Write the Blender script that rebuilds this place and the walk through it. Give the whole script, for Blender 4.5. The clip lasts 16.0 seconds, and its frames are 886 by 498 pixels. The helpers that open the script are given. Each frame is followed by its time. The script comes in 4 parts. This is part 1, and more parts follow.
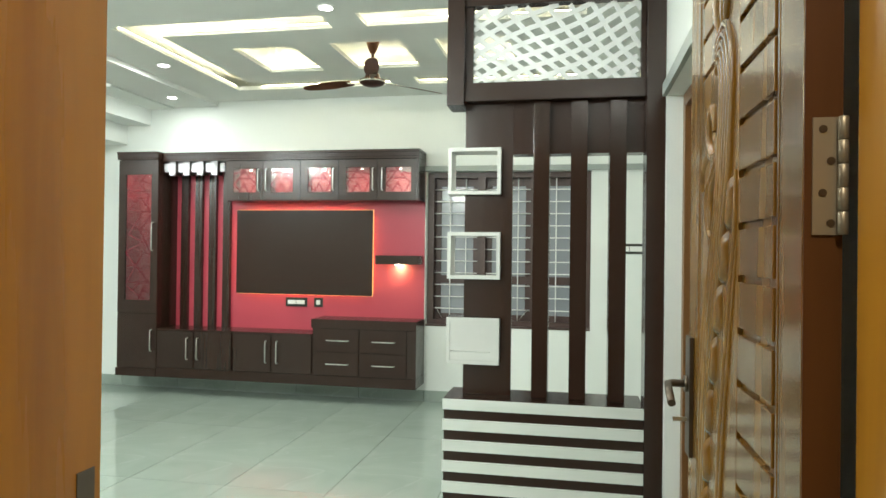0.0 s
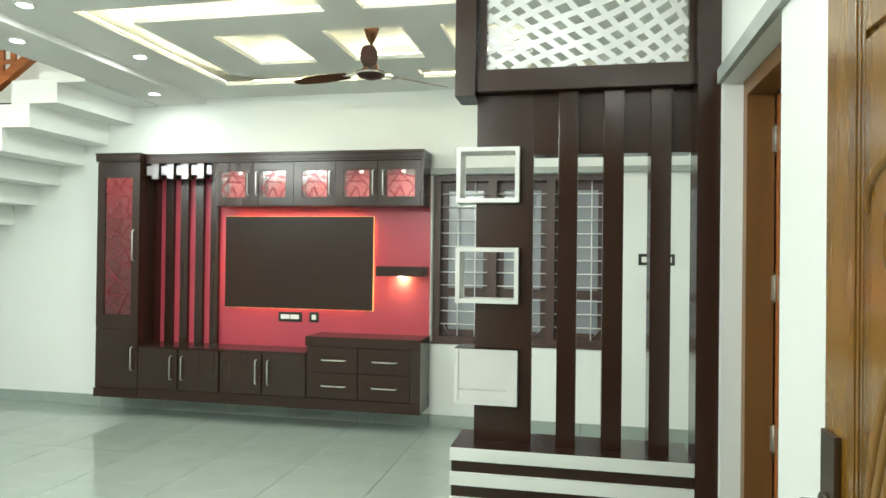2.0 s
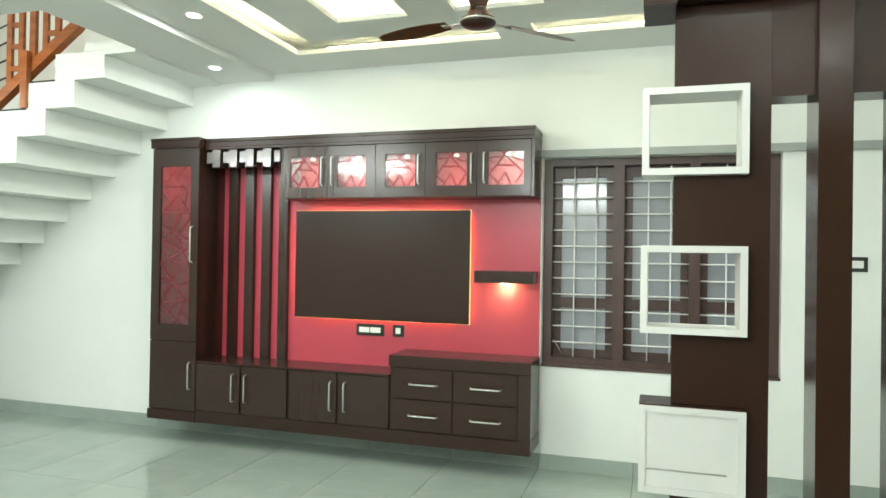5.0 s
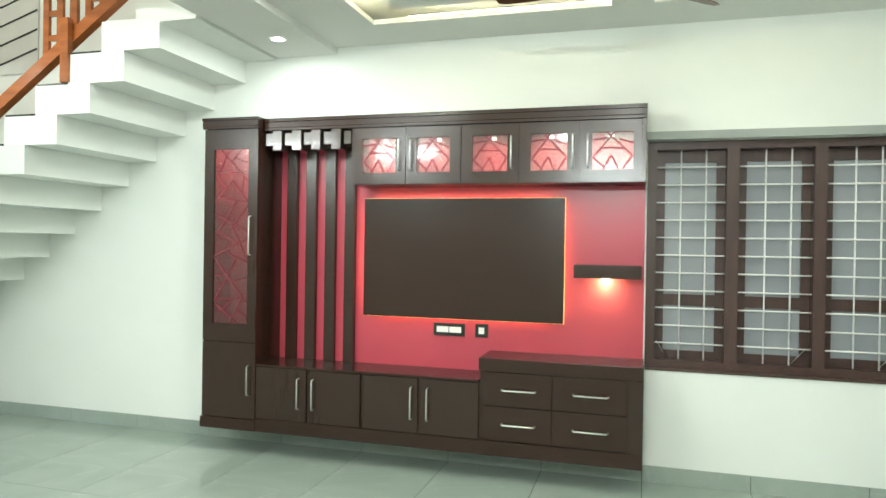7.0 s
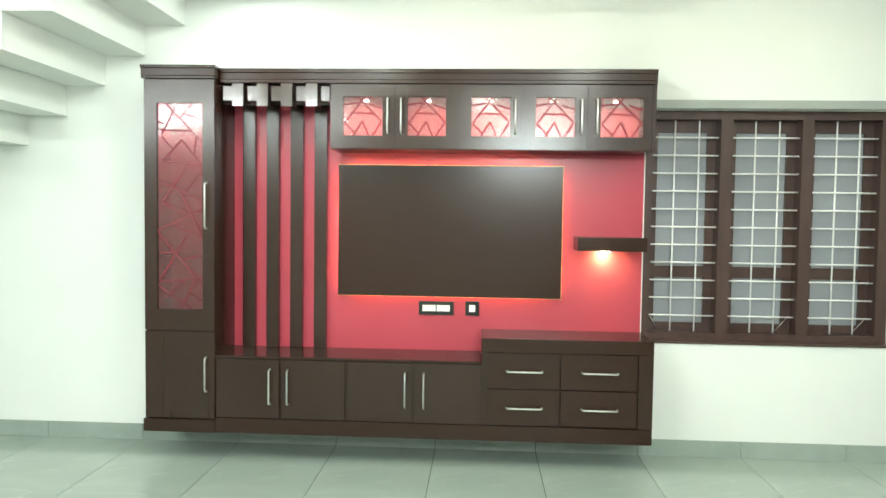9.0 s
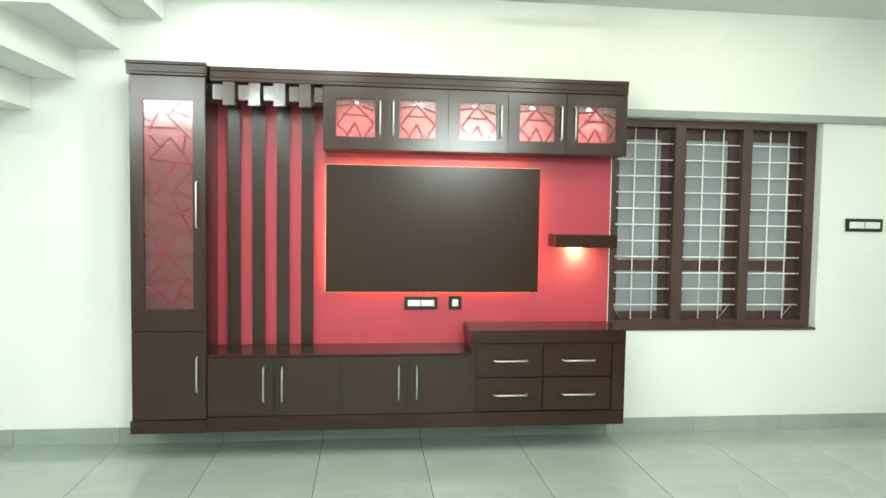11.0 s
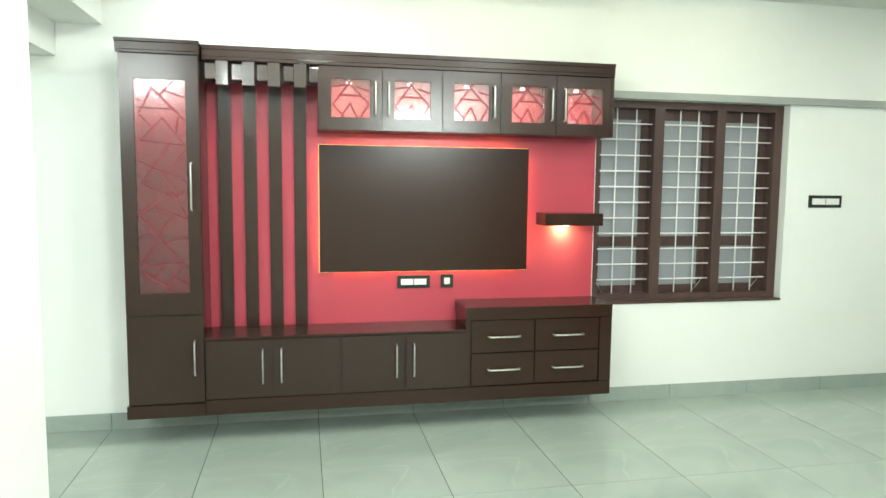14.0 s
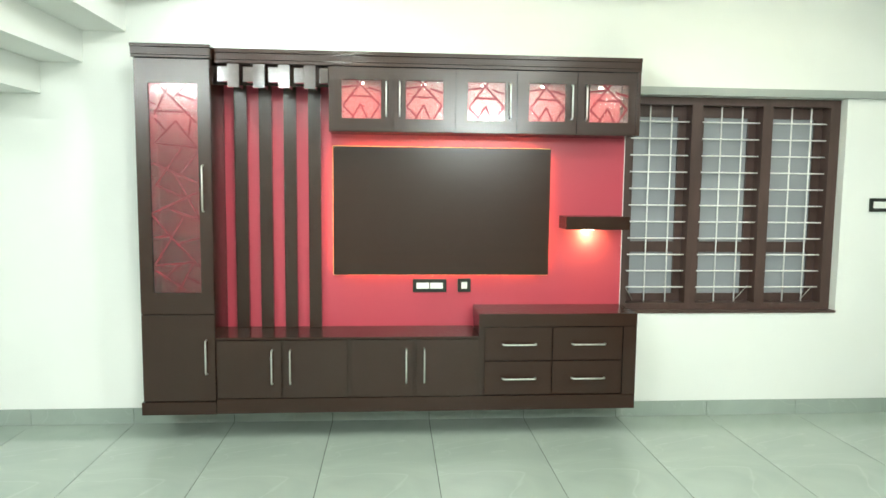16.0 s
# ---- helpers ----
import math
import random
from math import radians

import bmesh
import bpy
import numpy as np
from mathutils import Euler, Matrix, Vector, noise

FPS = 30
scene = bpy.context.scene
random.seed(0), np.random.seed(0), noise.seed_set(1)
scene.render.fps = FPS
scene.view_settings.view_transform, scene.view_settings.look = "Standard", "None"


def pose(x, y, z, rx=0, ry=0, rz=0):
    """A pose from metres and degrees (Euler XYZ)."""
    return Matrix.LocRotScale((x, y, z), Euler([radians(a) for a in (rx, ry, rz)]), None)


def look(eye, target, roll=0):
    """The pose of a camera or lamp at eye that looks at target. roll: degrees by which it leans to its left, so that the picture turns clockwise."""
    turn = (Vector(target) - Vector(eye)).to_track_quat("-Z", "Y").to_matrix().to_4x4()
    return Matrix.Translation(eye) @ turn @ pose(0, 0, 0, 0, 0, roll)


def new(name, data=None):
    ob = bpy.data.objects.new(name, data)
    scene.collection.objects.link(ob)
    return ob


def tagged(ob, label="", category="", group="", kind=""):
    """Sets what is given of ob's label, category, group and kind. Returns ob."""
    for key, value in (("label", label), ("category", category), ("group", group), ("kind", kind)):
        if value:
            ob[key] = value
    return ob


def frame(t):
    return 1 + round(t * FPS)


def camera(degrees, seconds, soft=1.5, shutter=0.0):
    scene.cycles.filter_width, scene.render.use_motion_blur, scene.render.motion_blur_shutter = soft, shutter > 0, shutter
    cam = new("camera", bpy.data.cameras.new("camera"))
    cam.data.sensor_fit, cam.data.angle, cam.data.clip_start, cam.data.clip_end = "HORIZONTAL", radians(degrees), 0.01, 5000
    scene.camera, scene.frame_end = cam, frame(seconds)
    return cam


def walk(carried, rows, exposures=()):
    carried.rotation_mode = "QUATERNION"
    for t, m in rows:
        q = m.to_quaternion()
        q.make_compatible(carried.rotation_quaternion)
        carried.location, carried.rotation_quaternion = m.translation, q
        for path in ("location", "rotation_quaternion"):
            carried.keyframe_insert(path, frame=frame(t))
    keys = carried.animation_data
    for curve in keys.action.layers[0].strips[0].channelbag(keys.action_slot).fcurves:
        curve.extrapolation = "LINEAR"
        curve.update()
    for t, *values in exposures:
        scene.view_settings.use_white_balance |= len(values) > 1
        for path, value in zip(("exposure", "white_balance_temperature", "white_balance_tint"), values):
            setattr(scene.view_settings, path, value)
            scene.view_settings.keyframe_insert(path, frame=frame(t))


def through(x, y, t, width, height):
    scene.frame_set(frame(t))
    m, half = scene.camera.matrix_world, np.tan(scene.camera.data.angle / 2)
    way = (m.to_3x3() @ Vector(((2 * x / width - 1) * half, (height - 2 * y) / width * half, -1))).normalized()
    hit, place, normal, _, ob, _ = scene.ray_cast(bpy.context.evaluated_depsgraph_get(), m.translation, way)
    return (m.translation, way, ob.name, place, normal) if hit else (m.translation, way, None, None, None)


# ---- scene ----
cam = camera(65.8, 16.0)
PATH = [
    (0, (-0.704, 0.675, 1.341), (-1.087, 2.637, 1.354), 0.7),
    (0.5, (-0.703, 0.805, 1.376), (-1.092, 2.767, 1.389), 0.7),
    (1, (-0.748, 0.962, 1.395), (-1.138, 2.924, 1.409), 0.7),
    (1.5, (-0.782, 1.076, 1.411), (-1.178, 3.036, 1.426), 0.7),
    (2, (-0.812, 1.215, 1.417), (-1.215, 3.174, 1.434), 0.7),
    (2.5, (-0.821, 1.367, 1.415), (-1.243, 3.322, 1.431), 0.6),
    (3, (-0.861, 1.528, 1.407), (-1.333, 3.472, 1.422), 0.6),
    (3.5, (-0.969, 1.724, 1.409), (-1.466, 3.661, 1.428), 0.8),
    (4, (-1.063, 1.844, 1.398), (-1.594, 3.772, 1.419), 0.8),
    (4.5, (-1.159, 2.016, 1.398), (-1.725, 3.934, 1.419), 0.8),
    (5, (-1.303, 2.152, 1.414), (-1.902, 4.061, 1.433), 0.9),
    (5.2, (-1.345, 2.212, 1.430), (-1.972, 4.110, 1.444), 0.9),
    (7.3, (-2.235, 2.424, 1.411), (-2.748, 4.355, 1.398), 0.95),
    (7.5, (-2.34, 2.453, 1.407), (-2.809, 4.397, 1.395), 0.9),
    (8, (-2.584, 2.464, 1.429), (-2.917, 4.436, 1.403), 0.9),
    (8.5, (-2.812, 2.502, 1.414), (-3.018, 4.49, 1.353), 0.9),
    (9, (-3.027, 2.594, 1.413), (-3.132, 4.589, 1.324), 0.8),
    (9.5, (-3.237, 2.642, 1.44), (-3.222, 4.639, 1.322), 0.8),
    (10, (-3.372, 2.608, 1.437), (-3.259, 4.601, 1.321), 0.8),
    (10.2, (-3.393, 2.555, 1.440), (-3.271, 4.548, 1.327), 0.8),
    (12.3, (-4.072, 2.380, 1.475), (-3.646, 4.331, 1.355), 0.8),
    (12.5, (-4.088, 2.397, 1.497), (-3.657, 4.345, 1.363), 0.8),
    (13, (-4.13, 2.431, 1.51), (-3.711, 4.378, 1.324), 0.7),
    (13.5, (-4.068, 2.425, 1.506), (-3.655, 4.373, 1.318), 0.7),
    (14, (-3.971, 2.408, 1.497), (-3.573, 4.359, 1.308), 0.6),
    (14.5, (-3.886, 2.407, 1.504), (-3.533, 4.366, 1.307), 0.6),
    (15, (-3.745, 2.433, 1.49), (-3.44, 4.4, 1.302), 0.6),
    (15.5, (-3.647, 2.46, 1.501), (-3.414, 4.437, 1.312), 0.6),
    (16, (-3.521, 2.461, 1.504), (-3.371, 4.447, 1.316), 0.6),
]
EXPOSE = [(0, -0.08), (1.5, -0.06), (5, 0.08), (7.5, 0.20), (9, 0.37), (12.5, 0.32), (16, 0.39)]
walk(cam, [(t, look(eye, target, roll)) for t, eye, target, roll in PATH], EXPOSE)

# world and lights
world = bpy.data.worlds.new("world")
scene.world = world
world.use_nodes = True
world.node_tree.nodes["Background"].inputs[0].default_value = (0.35, 0.42, 0.55, 1)
world.node_tree.nodes["Background"].inputs[1].default_value = 0.25

EAST, SOUTH, NORTH, WEST = -0.305, 1.55, 6.745, -8.9
CEIL, SLAB = 2.78, 2.92
VOID = -4.575
# First three are seen; the other four are unseen, added for fill.
DOWN = [(-3.87, 5.47), (-3.87, 4.46), (-2.165, 4.48), (-0.5, 4.48), (-2.15, 3.3), (-3.0, 2.2),
        (1.2, 5.6)]
# Unseen lamps, added for cool sheen on the tower and west fill.
WEST_FILL = [(-5.4, 2.9), (-6.9, 2.9), (-5.85, 3.9), (-6.9, 4.7)]
LAMP = 14.5


def area(name, loc, size, power, color=(1, 1, 1), rot=(0, 0, 0), size_y=None, shape="DISK"):
    d = bpy.data.lights.new(name, "AREA")
    d.shape, d.size, d.energy, d.color = shape, size, power, color
    if size_y:
        d.shape, d.size_y = "RECTANGLE", size_y
    ob = new(name, d)
    ob.location = loc
    ob.rotation_euler = [radians(a) for a in rot]
    return ob


for x, y in DOWN:
    area("downlight_and_fill_lamp", (x, y, CEIL - 0.012), 0.08, LAMP, (0.935, 0.99, 0.90))
# Unseen lamp, added to light the lattice front; a slat highlight suggests it.
area("entrance_fill", (-0.95, 2.7, CEIL - 0.012), 0.08, 5, (0.93, 0.99, 0.93))
for x, y in WEST_FILL:
    area("downlight_and_fill_lamp", (x, y, 2.778), 0.10, 5.0, (0.90, 0.99, 0.93))
# Unseen fill over the stair void, added to brighten stairs and railing.
area("upper_hall_fill", (-6.3, 3.9, 5.3), 0.5, 85, (1.0, 0.98, 0.84))
for y in (4.885, 6.32):
    area("downlight_and_fill_lamp", (-4.33, y, 2.722), 0.08, 5.0, (0.89, 0.99, 0.94))
# Unseen warm fill outside, added to light the door frame and leaf.
area("porch_fill", (-0.6, 0.35, 2.75), 0.3, 25, (1.0, 0.88, 0.66))
# Unseen tubes, assumed from wenge reflections; they also brighten the upper walls.
BATTENS = [(-2.40, 2.32, 1.0, 42), (-5.6, 2.69, 1.75, 42), (-7.1, 2.69, 1.1, 20), (-0.50, 2.62, 0.5, 0.3)]
for x, z, w, p in BATTENS:
    area("tube_lamp", (x, SOUTH + 0.075, z), 0.92 * w, p, (0.90, 0.98, 0.95), (90, 0, 0), 0.035)


# materials
def mat(name, color, rough=0.5, metal=0.0, spec=0.5, coat=0.0, emit=None, power=0.0):
    m = bpy.data.materials.new(name)
    m.use_nodes = True
    b = m.node_tree.nodes["Principled BSDF"]
    b.inputs["Base Color"].default_value = (*color, 1)
    b.inputs["Roughness"].default_value = rough
    b.inputs["Metallic"].default_value = metal
    b.inputs["Specular IOR Level"].default_value = spec
    b.inputs["Coat Weight"].default_value = coat
    b.inputs["Coat Roughness"].default_value = 0.12
    if emit:
        b.inputs["Emission Color"].default_value = (*emit, 1)
        b.inputs["Emission Strength"].default_value = power
    return m


def vary(m, dark, light, scale=(3, 3, 3), detail=6, rough=None, bump=0.0, bump_scale=1.0, low=0.35, high=0.65, distort=0.0):
    """Colour, gloss and relief from a stretched noise at two scales."""
    nt = m.node_tree
    b = nt.nodes["Principled BSDF"]
    co = nt.nodes.new("ShaderNodeTexCoord")
    mp = nt.nodes.new("ShaderNodeMapping")
    mp.inputs["Scale"].default_value = scale
    no = nt.nodes.new("ShaderNodeTexNoise")
    no.inputs["Detail"].default_value = detail
    no.inputs["Scale"].default_value = 1.0
    no.inputs["Distortion"].default_value = distort
    ra = nt.nodes.new("ShaderNodeValToRGB")
    ra.color_ramp.elements[0].position, ra.color_ramp.elements[1].position = low, high
    ra.color_ramp.elements[0].color, ra.color_ramp.elements[1].color = (*dark, 1), (*light, 1)
    nt.links.new(co.outputs["Object"], mp.inputs[0])
    nt.links.new(mp.outputs[0], no.inputs["Vector"])
    nt.links.new(no.outputs["Fac"], ra.inputs[0])
    nt.links.new(ra.outputs[0], b.inputs["Base Color"])
    if rough:
        mr = nt.nodes.new("ShaderNodeMapRange")
        mr.inputs["To Min"].default_value, mr.inputs["To Max"].default_value = rough
        nt.links.new(no.outputs["Fac"], mr.inputs["Value"])
        nt.links.new(mr.outputs[0], b.inputs["Roughness"])
    if bump:
        n2 = nt.nodes.new("ShaderNodeTexNoise")
        n2.inputs["Scale"].default_value = bump_scale
        n2.inputs["Detail"].default_value = 4
        nt.links.new(mp.outputs[0], n2.inputs["Vector"])
        bu = nt.nodes.new("ShaderNodeBump")
        bu.inputs["Strength"].default_value = bump
        bu.inputs["Distance"].default_value = 0.002
        nt.links.new(n2.outputs["Fac"], bu.inputs["Height"])
        nt.links.new(bu.outputs[0], b.inputs["Normal"])
    return m


WALL = vary(mat("wall_paint", (0.8, 0.82, 0.75), 0.55), (0.81, 0.835, 0.80), (0.84, 0.865, 0.83), (1.2, 1.2, 1.2), bump=0.25, bump_scale=90)
CEILING = vary(mat("ceiling_paint", (0.8, 0.8, 0.78), 0.7), (0.76, 0.77, 0.74), (0.80, 0.81, 0.78), (1.5, 1.5, 1.5), bump=0.1, bump_scale=60)
BAND = vary(mat("lintel_paint", (0.35, 0.38, 0.36), 0.6), (0.33, 0.36, 0.34), (0.40, 0.43, 0.40), (2, 2, 2))
WENGE = vary(mat("wenge_laminate", (0.03, 0.018, 0.015), 0.2, spec=0.6), (0.0292, 0.0128, 0.0082), (0.0320, 0.0141, 0.0090), (28, 28, 1.4), rough=(0.21, 0.24), low=0.0, high=1.0)
WENGE_H = vary(mat("wenge_laminate_flat", (0.03, 0.018, 0.015), 0.25, spec=0.46), (0.0295, 0.0130, 0.0083), (0.0325, 0.0144, 0.0092), (1.4, 28, 28), rough=(0.21, 0.24), low=0.0, high=1.0)
RED = vary(mat("red_laminate", (0.5, 0.06, 0.10), 0.4), (0.45, 0.055, 0.082), (0.49, 0.063, 0.095), (3, 3, 3), rough=(0.285, 0.295), low=0.1, high=0.9)
STEEL = mat("brushed_steel", (0.75, 0.74, 0.70), 0.28, 1.0)
WHITE = vary(mat("white_paint", (0.8, 0.8, 0.78), 0.35), (0.62, 0.625, 0.59), (0.67, 0.675, 0.64), (6, 6, 6))
LATTICE = vary(mat("lattice_paint", (0.9, 0.9, 0.88), 0.25), (0.76, 0.77, 0.75), (0.82, 0.83, 0.81), (5, 5, 5))
STRIPE = vary(mat("cream_laminate", (0.8, 0.8, 0.75), 0.3), (0.70, 0.73, 0.68), (0.76, 0.78, 0.74), (2, 20, 20))
BLACK = mat("black_plastic", (0.015, 0.02, 0.015), 0.3)
SWITCH = mat("white_plastic", (0.85, 0.85, 0.82), 0.3)
FRAME = vary(mat("window_paint", (0.07, 0.04, 0.033), 0.4), (0.065, 0.036, 0.03), (0.085, 0.048, 0.04), (20, 20, 3))
GRILLE = mat("grille_paint", (0.88, 0.88, 0.86), 0.3)
FROST = vary(mat("frosted_pane", (0.4, 0.42, 0.45), 0.35, coat=0.8), (0.29, 0.31, 0.34), (0.35, 0.37, 0.40), (1, 1, 1), low=0.2, high=0.8)
TEAK = vary(mat("varnished_teak", (0.3, 0.12, 0.03), 0.25, spec=0.35, coat=0.6), (0.165, 0.076, 0.009), (0.28, 0.135, 0.017), (14, 14, 1.1), rough=(0.22, 0.32), bump=0.2, bump_scale=4, distort=0.6)
TEAK_D = vary(mat("varnished_teak_frame", (0.3, 0.12, 0.03), 0.35, spec=0.3, coat=0.1), (0.42, 0.165, 0.012), (0.58, 0.25, 0.022), (12, 12, 0.9), rough=(0.2, 0.35), bump=0.15, bump_scale=4, distort=0.5)
RAILWOOD = vary(mat("rail_wood", (0.3, 0.08, 0.02), 0.3, coat=0.4), (0.33, 0.095, 0.022), (0.48, 0.15, 0.042), (3, 20, 20))
BRONZE = vary(mat("fan_bronze", (0.10, 0.05, 0.03), 0.3, 0.6), (0.10, 0.040, 0.018), (0.16, 0.07, 0.032), (30, 30, 30))
BOWL = mat("dark_fan_paint", (0.035, 0.014, 0.008), 0.3)
EDGEWOOD = vary(mat("dark_edge_wood", (0.1, 0.04, 0.012), 0.35), (0.085, 0.030, 0.008), (0.12, 0.045, 0.013), (12, 12, 0.9))
HINGE = mat("hinge_steel", (0.40, 0.37, 0.30), 0.4, 0.5)
INNER = vary(mat("inner_frame_wood", (0.3, 0.12, 0.03), 0.35), (0.17, 0.075, 0.022), (0.21, 0.095, 0.030), (12, 12, 0.9), rough=(0.3, 0.4))
BRASS = mat("hinge_metal", (0.40, 0.35, 0.27), 0.42, 0.6)
DARKMETAL = mat("handle_metal", (0.16, 0.13, 0.10), 0.35, 0.9)
LEDY = mat("led_warm", (1, 0.8, 0.4), 0.5, emit=(1.0, 0.95, 0.66), power=17)
LEDO = mat("led_amber", (1, 0.6, 0.2), 0.5, emit=(1.0, 0.70, 0.26), power=24)
LENS = mat("lamp_lens", (1, 1, 1), 0.5, emit=(1.0, 0.98, 0.92), power=12)
GRANITE = mat("dark_granite", (0.06, 0.06, 0.06), 0.2)


def glass_mat(name, color, rough, through=1.0, ior=1.6):
    m = mat(name, color, rough)
    b = m.node_tree.nodes["Principled BSDF"]
    b.inputs["Transmission Weight"].default_value = through
    b.inputs["IOR"].default_value = ior
    return m


GLASS = glass_mat("cabinet_glass", (0.97, 0.90, 0.90), 0.02)
HAZY = glass_mat("hazy_glass", (0.95, 0.72, 0.68), 0.09, 0.93)
TINTED = glass_mat("reflective_glass", (0.86, 0.58, 0.60), 0.13, 0.98, 1.7)
# Emissive colour standing in for LED light along the screen panel's edge.
GLOW = mat("amber_edge_glow", (1, 0.6, 0.2), 0.5, emit=(1.0, 0.68, 0.24), power=1.0)


def tile_mat():
    m = mat("floor_tile", (0.3, 0.33, 0.32), 0.08, spec=0.5)
    nt = m.node_tree
    b = nt.nodes["Principled BSDF"]
    co = nt.nodes.new("ShaderNodeTexCoord")
    n1 = nt.nodes.new("ShaderNodeTexNoise")
    n1.inputs["Scale"].default_value, n1.inputs["Detail"].default_value, n1.inputs["Distortion"].default_value = 1.6, 8, 1.2
    n2 = nt.nodes.new("ShaderNodeTexNoise")
    n2.inputs["Scale"].default_value, n2.inputs["Detail"].default_value = 0.9, 3
    n2.inputs["Distortion"].default_value = 2.0
    r = nt.nodes.new("ShaderNodeValToRGB")
    r.color_ramp.elements[0].position, r.color_ramp.elements[1].position = 0.3, 0.7
    r.color_ramp.elements[0].color, r.color_ramp.elements[1].color = (0.29, 0.345, 0.305, 1), (0.36, 0.42, 0.375, 1)
    v = nt.nodes.new("ShaderNodeValToRGB")
    e = v.color_ramp.elements
    e[0].position, e[0].color = 0.494, (0, 0, 0, 1)
    e[1].position, e[1].color = 0.506, (0, 0, 0, 1)
    mid = e.new(0.5)
    mid.color = (0.13, 0.13, 0.13, 1)
    mix = nt.nodes.new("ShaderNodeMix")
    mix.data_type = "RGBA"
    mix.inputs["B"].default_value = (0.6, 0.63, 0.62, 1)
    nt.links.new(co.outputs["Object"], n1.inputs["Vector"])
    nt.links.new(co.outputs["Object"], n2.inputs["Vector"])
    nt.links.new(n1.outputs["Fac"], r.inputs[0])
    nt.links.new(n2.outputs["Fac"], v.inputs[0])
    nt.links.new(v.outputs[0], mix.inputs["Factor"])
    nt.links.new(r.outputs[0], mix.inputs["A"])
    nt.links.new(mix.outputs["Result"], b.inputs["Base Color"])
    return m


TILE = tile_mat()
GROUT = mat("grout", (0.02, 0.022, 0.02), 0.8)
BLOCK = mat("glossy_block_laminate", (0.05, 0.032, 0.026), 0.16, spec=1.0, coat=0.6)
FIN = vary(mat("wenge_gloss_laminate", (0.03, 0.018, 0.015), 0.17, spec=0.6), (0.0292, 0.0128, 0.0082), (0.0320, 0.0141, 0.0090), (28, 28, 1.4), low=0.0, high=1.0)


# mesh helpers
def box(bm, x0, x1, y0, y1, z0, z1, bevel=0.0):
    r = bmesh.ops.create_cube(bm, size=1)
    vs = r["verts"]
    for v in vs:
        v.co = ((x0 + x1) / 2 + v.co.x * (x1 - x0), (y0 + y1) / 2 + v.co.y * (y1 - y0), (z0 + z1) / 2 + v.co.z * (z1 - z0))
    if bevel:
        es = {e for v in vs for e in v.link_edges}
        bmesh.ops.bevel(bm, geom=list(es), offset=bevel, segments=2, affect="EDGES", profile=0.7)
    return bm


def boxes(*rows, bevel=0.0):
    bm = bmesh.new()
    for r in rows:
        box(bm, *r, bevel=bevel)
    return bm


def part(name, bm, material, parent=None, label=""):
    me = bpy.data.meshes.new(name)
    bm.to_mesh(me)
    bm.free()
    me.materials.append(material)
    ob = new(name, me)
    if parent:
        ob.parent = parent
        if parent.type != "EMPTY" or parent.location.length:
            ob.matrix_parent_inverse = parent.matrix_basis.inverted()
    if label:
        tagged(ob, label)
    return ob


def thing(name, loc, label, category, group="", kind=""):
    ob = new(name)
    ob.location = loc
    ob.empty_display_size = 0.1
    return tagged(ob, label, category, group, kind)


def structure(name, bm, material, label, category=""):
    return tagged(part(name, bm, material), label, category, "", "structure")


def lathe(bm, prof, cx, cy, n=24, z=0.0):
    rings = []
    for r, h in prof:
        rings.append([bm.verts.new((cx + r * math.cos(2 * math.pi * i / n), cy + r * math.sin(2 * math.pi * i / n), z + h)) for i in range(n)])
    for a, b in zip(rings, rings[1:]):
        for i in range(n):
            f = bm.faces.new((a[i], a[(i + 1) % n], b[(i + 1) % n], b[i]))
            f.smooth = True
    bm.faces.new(rings[0][::-1])
    bm.faces.new(rings[-1])
    bmesh.ops.recalc_face_normals(bm, faces=bm.faces)
    return bm


def tube(bm, pts, r=0.005, n=10):
    """A round bar along a line of points."""
    rings = []
    pts = [Vector(p) for p in pts]
    for i, p in enumerate(pts):
        d = (pts[min(i + 1, len(pts) - 1)] - pts[max(i - 1, 0)]).normalized()
        u = d.orthogonal().normalized() if i == 0 else (rings[-1][1] - d * rings[-1][1].dot(d)).normalized()
        w = d.cross(u)
        rings.append(([bm.verts.new(p + r * (math.cos(2 * math.pi * k / n) * u + math.sin(2 * math.pi * k / n) * w)) for k in range(n)], u))
    for (a, _), (b, _) in zip(rings, rings[1:]):
        for k in range(n):
            bm.faces.new((a[k], a[(k + 1) % n], b[(k + 1) % n], b[k])).smooth = True
    bm.faces.new(rings[0][0][::-1])
    bm.faces.new(rings[-1][0])
    return bm


